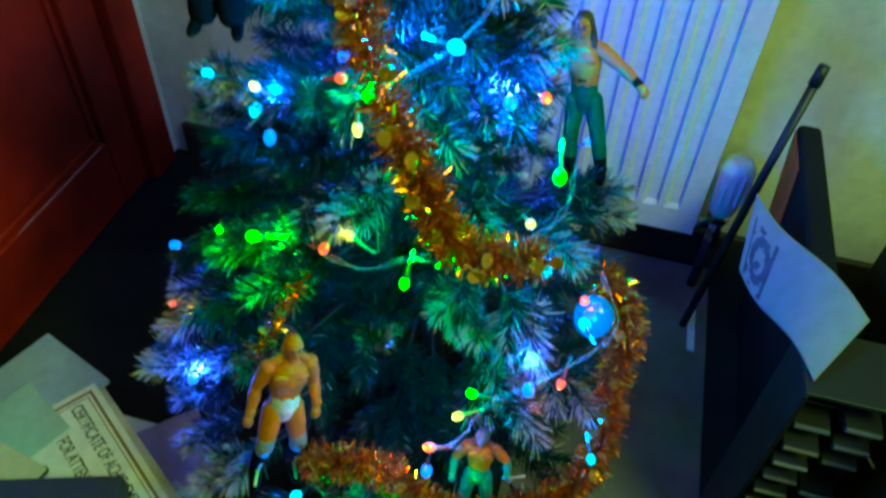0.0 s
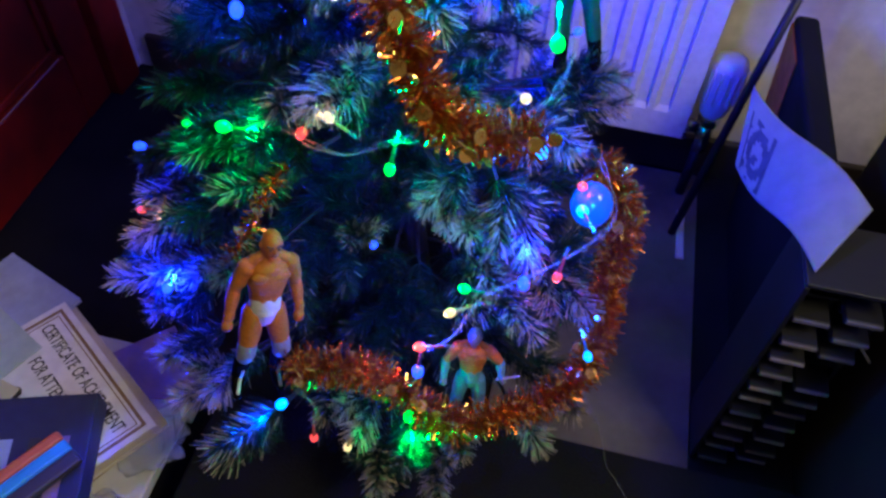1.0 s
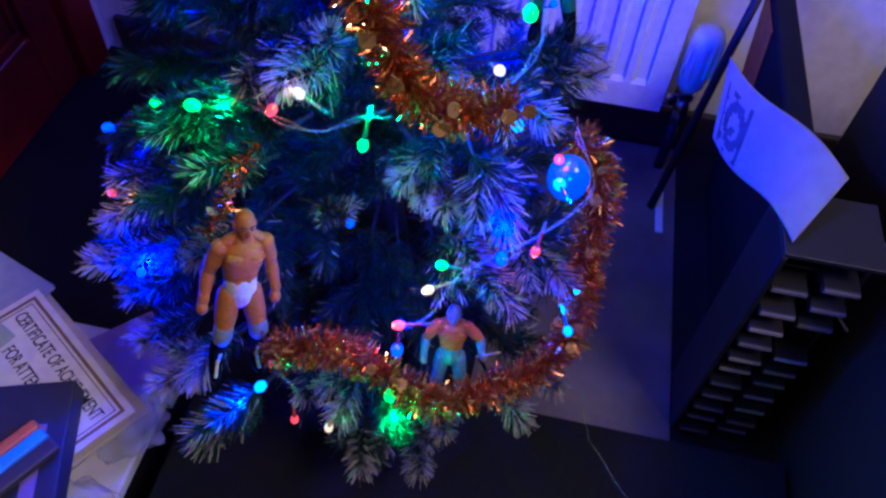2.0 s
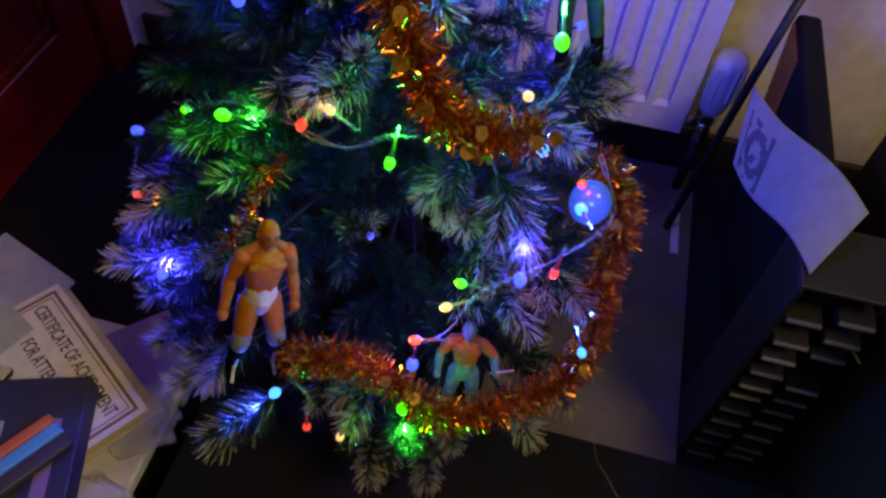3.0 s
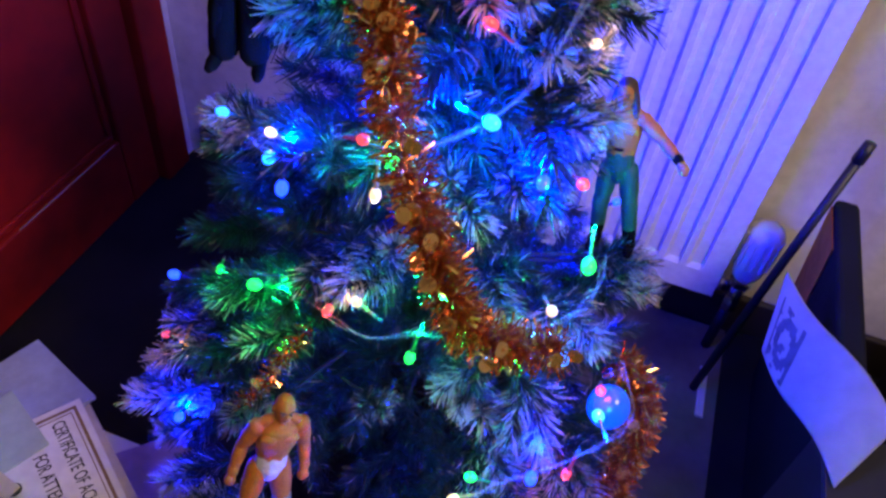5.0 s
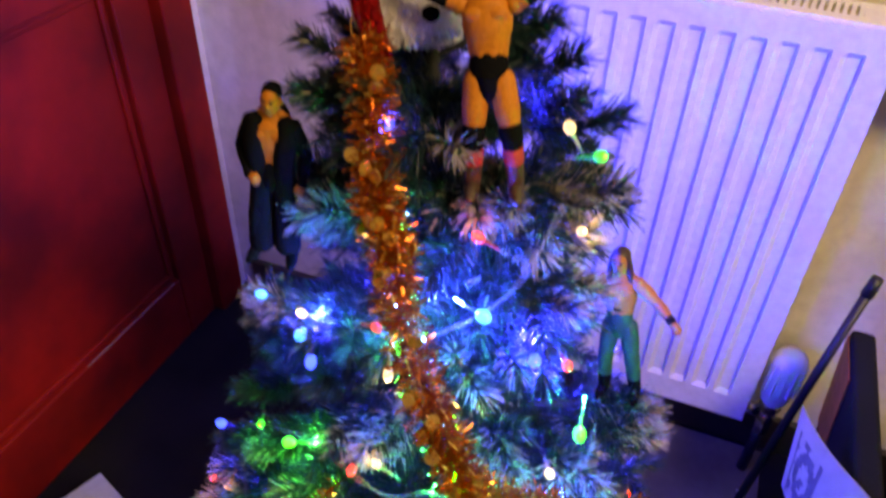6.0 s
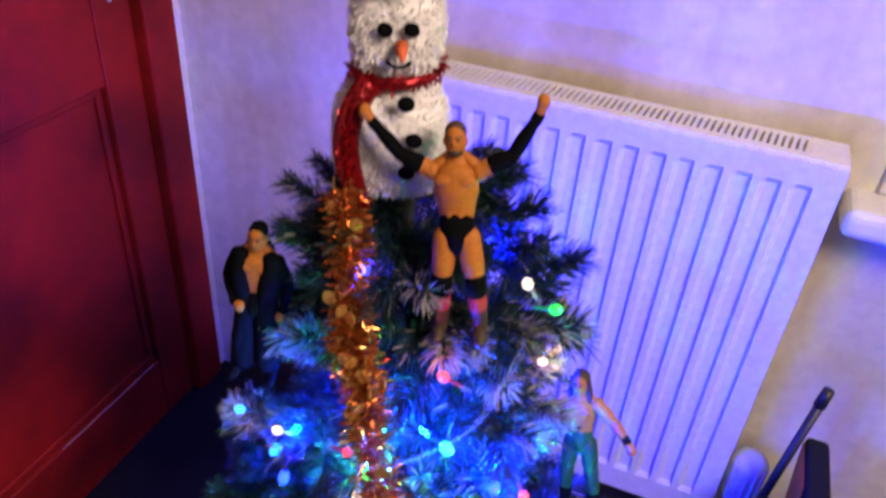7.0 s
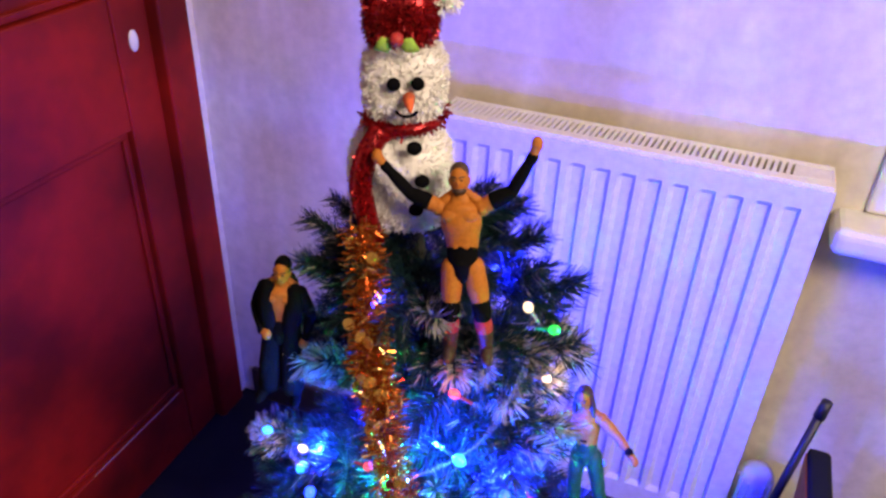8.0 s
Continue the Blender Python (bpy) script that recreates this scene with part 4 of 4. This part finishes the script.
figure("action_figure", (0.196, 0.703, 0.475), (0.167, 0.722, 0.623), "long-haired bare-chested toy wrestler figure in green trousers with an arm out",
       [((-0.17, 0.0, 0.66), (-0.20, -0.09, 0.60), (-0.20, -0.12, 0.585)), ((0.225, -0.03, 0.72), (0.33, -0.10, 0.66), (0.365, -0.125, 0.625))], STAND,
       {"skin": "pale", "chest": "pale", "arm": "pale", "forearm": "pale", "wrist": "black", "trunks": "green", "thigh": "green", "knee": "green", "shin": "green", "boot": "black", "hair": "brown", "eye": "brown"}, face=-0.1, extra=long_hair)


# ---- snowman on the tree's top ----
def fluff(name, parent, centre, r, squash, count, length, foil, seed, width=0.00055):
    """A bushy skin of short tinsel strips on a rounded block, over a solid core."""
    rng = random.Random(seed)
    def skin(n, f):
        k = sum(abs(c) ** 3.4 for c in n) ** (-1 / 3.4)
        return Vector(centre) + Vector([r * f * k * squash[i] * n[i] for i in range(3)])

    bm = ball(bmesh.new(), (0, 0, 0), 1, u=24, v=16)
    for v in bm.verts:
        v.co = skin(v.co.normalized(), 0.98)
    core = part(name, bm, foil, parent, smooth=True)
    verts, faces = [], []
    for _ in range(count):
        n = Vector((rng.gauss(0, 1), rng.gauss(0, 1), rng.gauss(0, 1))).normalized()
        p = skin(n, 0.95)
        way = (n + 1.1 * Vector((rng.gauss(0, 0.7), rng.gauss(0, 0.7), rng.gauss(0, 0.7)))).normalized()
        t = way.cross(Vector((rng.gauss(0, 1), rng.gauss(0, 1), rng.gauss(0, 1)))).normalized() * width
        q = p + way * length * (0.5 + 0.7 * rng.random())
        i = len(verts)
        verts += [p - t, p + t, q + t * 0.6, q - t * 0.6]
        faces.append((i, i + 1, i + 2, i + 3))
    me = bpy.data.meshes.new("tinsel_hair")
    me.from_pydata([tuple(v) for v in verts], [], faces)
    me.materials.append(foil)
    hair = new("tinsel_hair", me)
    hair.parent = core
    tagged(hair, kind="stuff")
    return core


def snowman():
    o = Vector((0.006, 0.647, 0.815))
    thing = empty("snowman", o, "white tinsel snowman tree topper with red hat and scarf", "snowman")
    fluff("body", thing, (0, 0, 0.042), 0.0395, (1.0, 0.88, 1.06), 9000, 0.0050, WHITE_FOIL, 1)
    fluff("head", thing, (0.002, -0.002, 0.121), 0.0295, (1.0, 0.98, 0.96), 6500, 0.0048, WHITE_FOIL, 2)
    hat = fluff("hat", thing, (-0.001, 0.002, 0.166), 0.0245, (1.0, 0.95, 0.95), 4200, 0.0056, RED_FOIL, 3)
    fluff("bobble", hat, (0.027, 0.004, 0.181), 0.011, (1, 1, 1), 500, 0.007, WHITE_FOIL, 4)
    ring = [(0.002 + 0.0275 * math.cos(a), -0.001 + 0.027 * math.sin(a), 0.0925 + 0.003 * math.sin(a + 1)) for a in [math.tau * k / 20 for k in range(21)]]
    scarf = part("scarf", tube(bmesh.new(), ring, 0.0045, 8), RED_FOIL, thing, "red tinsel scarf", True)
    tail = smooth_path([(-0.014, -0.028, 0.092), (-0.024, -0.037, 0.075), (-0.029, -0.038, 0.05), (-0.024, -0.038, 0.02), (-0.020, -0.036, 0.002)], 6)
    part("scarf_tail", tube(bmesh.new(), tail, 0.0085, 8, flat=0.6), RED_FOIL, scarf, smooth=True)
    rng = random.Random(8)
    verts, faces = [], []
    for k in range(1500):
        p = Vector(rng.choice(tail) if rng.random() < 0.7 else rng.choice(ring))
        n = Vector((rng.gauss(0, 1), rng.gauss(-0.4, 0.8), rng.gauss(0, 0.8))).normalized()
        t = n.cross(Vector((rng.gauss(0, 1), rng.gauss(0, 1), rng.gauss(0, 1)))).normalized() * 0.0008
        q = p + n * (0.005 + 0.005 * rng.random())
        i = len(verts)
        verts += [p - t, p + t, q + t, q - t]
        faces.append((i, i + 1, i + 2, i + 3))
    me = bpy.data.meshes.new("scarf_hair")
    me.from_pydata([tuple(v) for v in verts], [], faces)
    me.materials.append(RED_FOIL)
    hair = new("scarf_hair", me)
    hair.parent = scarf
    tagged(hair, kind="stuff")
    gloss_black = CLOTH["black"]
    for x, z in ((-0.005, 0.1285), (0.0115, 0.1295)):
        part("eye", ball(bmesh.new(), (x, -0.0355, z), 0.0050, squash=(1, 0.5, 1)), gloss_black, thing, "round black plastic eye", True)
    part("nose", tube(bmesh.new(), [(0.0055, -0.034, 0.119), (0.006, -0.042, 0.117), (0.007, -0.050, 0.1145)], [0.0045, 0.0032, 0.0008], 10), material("orange_felt", (0.75, 0.14, 0.04), 0.8), thing, "orange pointed nose", True)
    mouth = [(0.004 + 0.0085 * math.sin(a), -0.0375, 0.1135 - 0.0075 * math.cos(a)) for a in [-1.1 + 2.2 * k / 8 for k in range(9)]]
    part("mouth", tube(bmesh.new(), mouth, 0.0012, 6), gloss_black, thing, smooth=True)
    for x, z in ((0.010, 0.083), (0.016, 0.058), (0.012, 0.034)):
        part("button", ball(bmesh.new(), (x, -0.040 - 0.002 * (z < 0.07), z), 0.0058, squash=(1, 0.55, 0.95)), gloss_black, thing, "black round button", True)
    leaf_green = material("green_felt", (0.30, 0.50, 0.06), 0.8, dark=0.8, scale=200)
    for s in (-1, 1):
        bm = bmesh.new()
        tube(bm, [(-0.003 + s * 0.002, -0.036, 0.158), (-0.003 + s * 0.008, -0.0385, 0.157), (-0.003 + s * 0.015, -0.037, 0.153)], [0.002, 0.0058, 0.001], 8, flat=0.3)
        part("holly_leaf", bm, leaf_green, hat, "bright green felt leaf", True)
    part("holly_berry", ball(bmesh.new(), (-0.003, -0.040, 0.161), 0.005), CLOTH["red"], hat, "red berry", True)
    thing.rotation_euler = (0, 0, 0.40)


snowman()


# ---- the corner beside the radiator ----
def leaning_case():
    thing = empty("flat_case", (0, 0, 0), "flat black case leaning on edge by the wall", "case")
    lean = lambda bm: [setattr(v, "co", Vector((v.co.x + 0.034 * (1 - v.co.z / 0.36), v.co.y, v.co.z))) for v in bm.verts] and bm
    part("shell", lean(box(bmesh.new(), (0.443, 0.690, 0.001), (0.473, 1.035, 0.36), 0.007, seg=3)), BLACK_CLOTH, thing)
    part("patch", lean(box(bmesh.new(), (0.4405, 0.945, 0.195), (0.4426, 1.028, 0.352), 0.001)), CLOTH["orange"], thing, "orange-red printed patch")
    part("zip", lean(box(bmesh.new(), (0.456, 0.688, 0.003), (0.460, 0.6898, 0.355))), BLACK, thing)


leaning_case()
# added sheet that gives this stretch of the dark floor its lit colour
floor_sheet = box(bmesh.new(), (0.175, 0.564, 0.001), (0.429, 1.105, 0.004), 0.001)
tagged(link("lit_floor", floor_sheet, [material("lit_floor_grey", (0.16, 0.135, 0.115), 0.55, coarse=9, scale=80, second=(0.085, 0.07, 0.062))]), "added sheet of worn grey-brown floor beside the rack, coloured as if lit", "mat")
stick = empty("walking_stick", (0, 0, 0), "thin black stick leaning beside the case", "stick")
part("shaft", tube(bmesh.new(), [(0.392, 0.970, 0.004), (0.419, 1.0, 0.267), (0.4375, 1.020, 0.425)], 0.0062, 10), BLACK, stick, smooth=True)
part("tip", tube(bmesh.new(), [(0.4375, 1.020, 0.4245), (0.441, 1.024, 0.450)], [0.0082, 0.0072], 10), BLACK, stick, smooth=True)


def disc_tower():
    thing = empty("disc_tower", (0, 0, 0), "black tower rack half full of disc cases", "rack")
    x0, x1, y0, y1, h = 0.430, 0.520, 0.606, 0.686, 0.355
    part("side", box(bmesh.new(), (x0, y0, 0.001), (x0 + 0.005, y1, h), 0.001), BLACK, thing)
    part("side", box(bmesh.new(), (x1 - 0.005, y0 + 0.02, 0.001), (x1, y1, h), 0.001), BLACK, thing)
    part("back", boxed((x0 + 0.006, y1 - 0.005, 0.001), (x1 - 0.006, y1, h)), BLACK, thing)
    part("top", box(bmesh.new(), (x0, y0, h + 0.001), (x1, y1, h + 0.006), 0.001), BLACK, thing)
    mid = (x0 + x1) / 2
    part("divider", boxed((mid - 0.002, y0 + 0.03, 0.001), (mid + 0.002, y1 - 0.006, h)), BLACK, thing)
    tones = [material("case_" + n, c, 0.4, dark=0.7, coarse=40) for n, c in (("ivory", (0.30, 0.28, 0.235)), ("grey", (0.15, 0.15, 0.147)), ("tan", (0.21, 0.18, 0.14)))]
    rng = random.Random(12)
    for col, (a, b) in enumerate(((x0 + 0.0065, mid - 0.003), (mid + 0.003, x1 - 0.0065))):
        for k in range(12):
            z = 0.012 + 0.029 * k + (0.014 if col else 0)
            if z > h - 0.02:
                continue
            part("shelf", boxed((a, y0 + 0.016, z - 0.003), (b, y1 - 0.007, z - 0.0005)), BLACK, thing)
            if rng.random() < 0.92:
                out = 0.002 + 0.010 * rng.random()
                tone = rng.choice(tones)
                case = part("disc_case", box(bmesh.new(), (a + 0.001, y0 - out + 0.005, z), (b - 0.001, y1 - 0.012, z + 0.0085), 0.0008, seg=1), BLACK, thing)
                part("spine", box(bmesh.new(), (a + 0.0015, y0 - out + 0.0030, z + 0.0030), (b - 0.0015, y0 - out + 0.0049, z + 0.0079), 0.0005, seg=1), tone, case, "pale printed spine")


disc_tower()


def sheet(name, corner, u, v, nu, nv, bend, thick, mats, label, category, top=None):
    """A curled sheet with thickness: corner + s*u + t*v + bend(s, t)."""
    bm = bmesh.new()
    grid = [[[bm.verts.new(Vector(corner) + u * (i / nu) + v * (j / nv) + bend(i / nu, j / nv) - Vector((0, 0, k * thick))) for i in range(nu + 1)] for j in range(nv + 1)] for k in (0, 1)]
    for k in (0, 1):
        for j in range(nv):
            for i in range(nu):
                f = [grid[k][j][i], grid[k][j][i + 1], grid[k][j + 1][i + 1], grid[k][j + 1][i]]
                face = bm.faces.new(f if k == 0 else f[::-1])
                if top and k == 0:
                    face.material_index = top((i + 0.5) / nu, (j + 0.5) / nv)
    rim = [(0, i) for i in range(nu)] + [(j, nu) for j in range(nv)] + [(nv, nu - i) for i in range(nu)] + [(nv - j, 0) for j in range(nv)]
    for (j, i), (j2, i2) in zip(rim, rim[1:] + rim[:1]):
        bm.faces.new((grid[0][j][i], grid[1][j][i], grid[1][j2][i2], grid[0][j2][i2]))
    bmesh.ops.recalc_face_normals(bm, faces=bm.faces)
    return tagged(link(name, bm, mats, smooth=True), label, category)


# white paper, its colour darkened and tinted for the blue light on it
BLUE_LIT_PAPER = material("blue_lit_paper", (0.23, 0.235, 0.29), 0.6, dark=0.93, scale=60, bump=0.05)
PRINT_BLUE = material("blue_print", (0.05, 0.06, 0.13), 0.6, dark=0.5, coarse=50, scale=90)
B, R_, L_, T_ = Vector((0.436, 0.618, 0.3645)), Vector((0.484, 0.690, 0.384)), Vector((0.384, 0.794, 0.315)), Vector((0.390, 0.877, 0.360))
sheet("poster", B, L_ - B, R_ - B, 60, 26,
      lambda s, t: (T_ - L_ - R_ + B) * (s * t) + Vector((0, 0, 0.007 * math.sin(2 * math.pi * s))), 0.0004, [BLUE_LIT_PAPER, PRINT_BLUE],
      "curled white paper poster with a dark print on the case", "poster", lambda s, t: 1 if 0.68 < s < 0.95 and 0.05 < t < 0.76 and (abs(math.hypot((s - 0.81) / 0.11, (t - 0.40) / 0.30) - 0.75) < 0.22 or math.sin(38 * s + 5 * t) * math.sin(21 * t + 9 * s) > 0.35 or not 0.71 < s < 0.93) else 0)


def cabinet():
    thing = empty("cabinet", (0, 0, 0), "dark brown wooden cabinet beside the disc rack", "cabinet")
    part("body", box(bmesh.new(), (0.556, 0.30, 0.001), (1.10, 0.90, 0.385), 0.003), BROWN, thing)
    part("top", box(bmesh.new(), (0.550, 0.29, 0.386), (1.11, 0.906, 0.402), 0.004), BROWN, thing)
    arc = smooth_path([(0.5555, 0.757, 0.231), (0.538, 0.752, 0.243), (0.536, 0.726, 0.270), (0.538, 0.700, 0.293), (0.5555, 0.692, 0.299)], 6)
    handle = part("handle", tube(bmesh.new(), arc, 0.0022, 8), CHROME, thing, "small bright metal bow handle", True)
    for y, z in ((0.757, 0.231), (0.692, 0.299)):
        part("rose", tube(bmesh.new(), [(0.5558, y, z), (0.552, y, z)], 0.006, 12), PLASTIC_WHITE, handle, "white round fixing plate", True)
    part("pull_cord", tube(bmesh.new(), smooth_path([(0.5525, 0.718, 0.183), (0.551, 0.690, 0.196), (0.552, 0.645, 0.217)], 6), 0.0016, 6), PLASTIC_WHITE, thing, "pale cord on the cabinet side", True)


cabinet()
strip = tagged(link("plastic_strip", box(bmesh.new(), (-0.006, -0.048, 0.0), (0.006, 0.048, 0.006), 0.002), PLASTIC_WHITE), "short white plastic strip lying on the carpet", "strip")
strip.location, strip.rotation_euler = (0.405, 0.968, 0.001), (0, 0, 0.02)


# ---- in front of the tree ----
def storage_box():
    thing = empty("storage_box", (0, 0, 0), "low black box covered in cloth before the tree", "box")
    part("body", box(bmesh.new(), (-0.13, -0.05, 0.001), (0.540, 0.556, 0.052), 0.008), BLACK_CLOTH, thing)
    part("lid", box(bmesh.new(), (-0.134, -0.054, 0.053), (0.544, 0.560, 0.062), 0.003), BLACK_CLOTH, thing)


storage_box()
sheet("cloth", (0.0, 0.34, 0.0665), Vector((0.16, 0.02, 0)), Vector((-0.02, 0.035, 0)), 20, 4, lambda s, t: Vector((0, 0.014 * math.sin(3 * s), 0.006 * math.sin(math.pi * t) + 0.002 * math.sin(9 * s))), 0.001, [BLACK_CLOTH], "rumpled black cloth strap on the box", "cloth")


def low_table():
    thing = empty("low_table", (0, 0, 0), "low white board table heaped with papers", "table")
    part("tabletop", box(bmesh.new(), (-0.53, -0.10, 0.062), (-0.157, 0.545, 0.080), 0.003), WHITE_BOARD, thing)
    for x in (-0.50, -0.19):
        for y in (-0.07, 0.51):
            part("leg", box(bmesh.new(), (x - 0.015, y - 0.015, 0.001), (x + 0.015, y + 0.015, 0.061), 0.002), WHITE_BOARD, thing)


low_table()


def flat_thing(name, place, size, turn, mats, label, category, tilt=(0, 0), bevel=0.001):
    bm = boxed((-size[0] / 2, -size[1] / 2, 0), (size[0] / 2, size[1] / 2, size[2]), bevel)
    ob = link(name, bm, mats)
    ob.location, ob.rotation_euler = place, (tilt[0], tilt[1], turn)
    return tagged(ob, label, category)


CARD = {k: material(k + "_card", c, 0.55, dark=0.85, coarse=14, scale=80) for k, c in {
    "sky": (0.38, 0.44, 0.62), "cream": (0.62, 0.54, 0.40), "mint": (0.42, 0.52, 0.46), "navy": (0.03, 0.035, 0.085), "violet": (0.30, 0.20, 0.42), "brown": (0.26, 0.16, 0.08),
    "cyan": (0.05, 0.36, 0.55), "orange": (0.65, 0.14, 0.04), "ink": (0.05, 0.042, 0.05)}.items()}
TURN = radians(-34.0)
flat_thing("magazine_stack", (-0.335, 0.372, 0.081), (0.21, 0.28, 0.044), TURN + 0.08, CARD["brown"], "stack of brown-edged magazines on the low table", "magazines", bevel=0.003)
def folder(place, size, turn, tone, label):
    thing = empty("folder", place, label, "folder")
    thing.rotation_euler = (0, 0, turn)
    w, h, t = size[0] / 2, size[1] / 2, size[2]
    part("back_cover", box(bmesh.new(), (-w, -h, 0), (w, h, 0.0012), 0.0004, seg=1), CARD[tone], thing)
    for k in range(3):
        d = 0.0025 * (k - 1)
        part("page", boxed((-w + 0.004 + d, -h + 0.004, 0.0014 + 0.0009 * k), (w - 0.003 + d, h - 0.004 + d, 0.0020 + 0.0009 * k)), PAPER, thing)
    part("front_cover", box(bmesh.new(), (-w, -h, t - 0.0012), (w, h, t), 0.0004, seg=1), CARD[tone], thing)


folder((-0.310, 0.370, 0.126), (0.205, 0.292, 0.006), TURN + 0.02, "cream", "cream card folder of pages under the certificate")
folder((-0.400, 0.480, 0.134), (0.12, 0.20, 0.006), TURN + 0.25, "sky", "pale blue card folder in the paper heap")
flat_thing("wrapping_paper", (-0.225, 0.500, 0.081), (0.10, 0.12, 0.003), TURN - 0.2, CARD["violet"], "violet wrapping paper under the folders", "paper")
U, V = Vector((math.cos(TURN), math.sin(TURN), 0)), Vector((math.sin(TURN), -math.cos(TURN), 0))
CERT = Vector((-0.319, 0.541, 0.147))


def certificate():
    thing = empty("certificate", CERT, "printed paper certificate with a double brown border", "certificate")
    mw = Matrix((U, -V, Vector((0, 0, 1)))).transposed().to_4x4()
    thing.matrix_world = Matrix.Translation(CERT) @ mw
    w, h = 0.205, 0.285
    part("page", boxed((0, -h, 0), (w, 0, 0.001)), PAPER, thing)
    for inset, wd in ((0.007, 0.0035), (0.0135, 0.0012)):
        for a, b in (((inset, -inset - wd), (w - inset, -inset)), ((inset, -h + inset), (w - inset, -h + inset + wd)), ((inset, -h + inset + wd), (inset + wd, -inset - wd)), ((w - inset - wd, -h + inset + wd), (w - inset, -inset - wd))):
            part("border", boxed((a[0], a[1], 0.0011), (b[0], b[1], 0.0014)), CARD["brown"], thing)
    for text, y, size in (("CERTIFICATE OF ACHIEVEMENT", -0.037, 0.0162), ("FOR ATTENDANCE", -0.066, 0.0162)):
        c = bpy.data.curves.new("line", "FONT")
        c.body, c.size, c.align_x, c.extrude, c.offset = text, size, "CENTER", 0.0002, 0.0001
        t = new("line", c)
        dg = bpy.context.evaluated_depsgraph_get()
        me = bpy.data.meshes.new_from_object(t.evaluated_get(dg))
        bpy.data.objects.remove(t)
        wide = max(v.co.x for v in me.vertices) - min(v.co.x for v in me.vertices)
        sx = (0.168 if y > -0.05 else 0.105) / wide
        for v in me.vertices:
            v.co = (v.co.x * sx + w / 2, v.co.y * 1.25 + y, v.co.z + 0.0013)
        me.materials.clear()
        me.materials.append(CARD["ink"])
        ob = new("text_line", me)
        ob.parent = thing
    part("seal", tube(bmesh.new(), [(0.075, -0.092, 0.0011), (0.075, -0.092, 0.0016)], 0.008, 10), CARD["ink"], thing, "dark printed emblem")


certificate()
flat_thing("card", (-0.372, 0.448, 0.150), (0.09, 0.11, 0.002), TURN + 0.15, CARD["mint"], "pale green greeting card on the certificate", "card", (0.05, 0.03))
flat_thing("card", (-0.350, 0.400, 0.156), (0.09, 0.07, 0.002), TURN + 0.4, CARD["cream"], "cream envelope on the paper heap", "envelope")


def gift_box():
    thing = empty("gift_box", (-0.224, 0.348, 0.150), "dark blue glossy box with pale printed bars", "box")
    thing.rotation_euler = (0.04, -0.02, radians(18))
    part("carton", box(bmesh.new(), (-0.085, -0.090, 0), (0.045, 0.075, 0.028), 0.002), CARD["navy"], thing)
    for k, (x, wd, tone) in enumerate(((-0.05, 0.022, "sky"), (-0.012, 0.010, "ink"), (0.012, 0.014, "violet"))):
        part("printed_bar", boxed((x, -0.08, 0.0281), (x + wd, 0.03, 0.0286)), CARD[tone], thing)


gift_box()


def packet():
    thing = empty("snack_packet", (-0.219, 0.342, 0.184), "small packet in cyan and orange stripes on the box", "packet")
    thing.rotation_euler = (0.1, 0.05, radians(62))
    for k, (tone, a, b) in enumerate((("ink", -0.024, -0.008), ("cyan", -0.0078, 0.006), ("orange", 0.0062, 0.018))):
        part("stripe", box(bmesh.new(), (-0.06, a, 0), (0.035, b, 0.010), 0.003), CARD[tone], thing)


packet()
BAG = clear("clear_film", (0.75, 0.75, 0.85), 0.18, 0.30)
rng = random.Random(21)
for n, (place, size) in enumerate((((-0.185, 0.335, 0.083), 0.05), ((-0.190, 0.435, 0.083), 0.06))):
    bm = bmesh.new()
    bmesh.ops.create_icosphere(bm, subdivisions=4, radius=1)
    for v in bm.verts:
        k = 1 + 0.45 * noise.noise(v.co * 2.3 + Vector((n * 7, 0, 0))) + 0.2 * abs(noise.noise(v.co * 6))
        v.co = Vector((v.co.x * k * size * 0.75, v.co.y * k * size * 0.6, max(-0.0, v.co.z * k * size * 0.28)))
    ob = tagged(link("plastic_bag", bm, BAG, smooth=True), "crumpled clear plastic bag on the low table", "plastic bag")
    ob.location = place
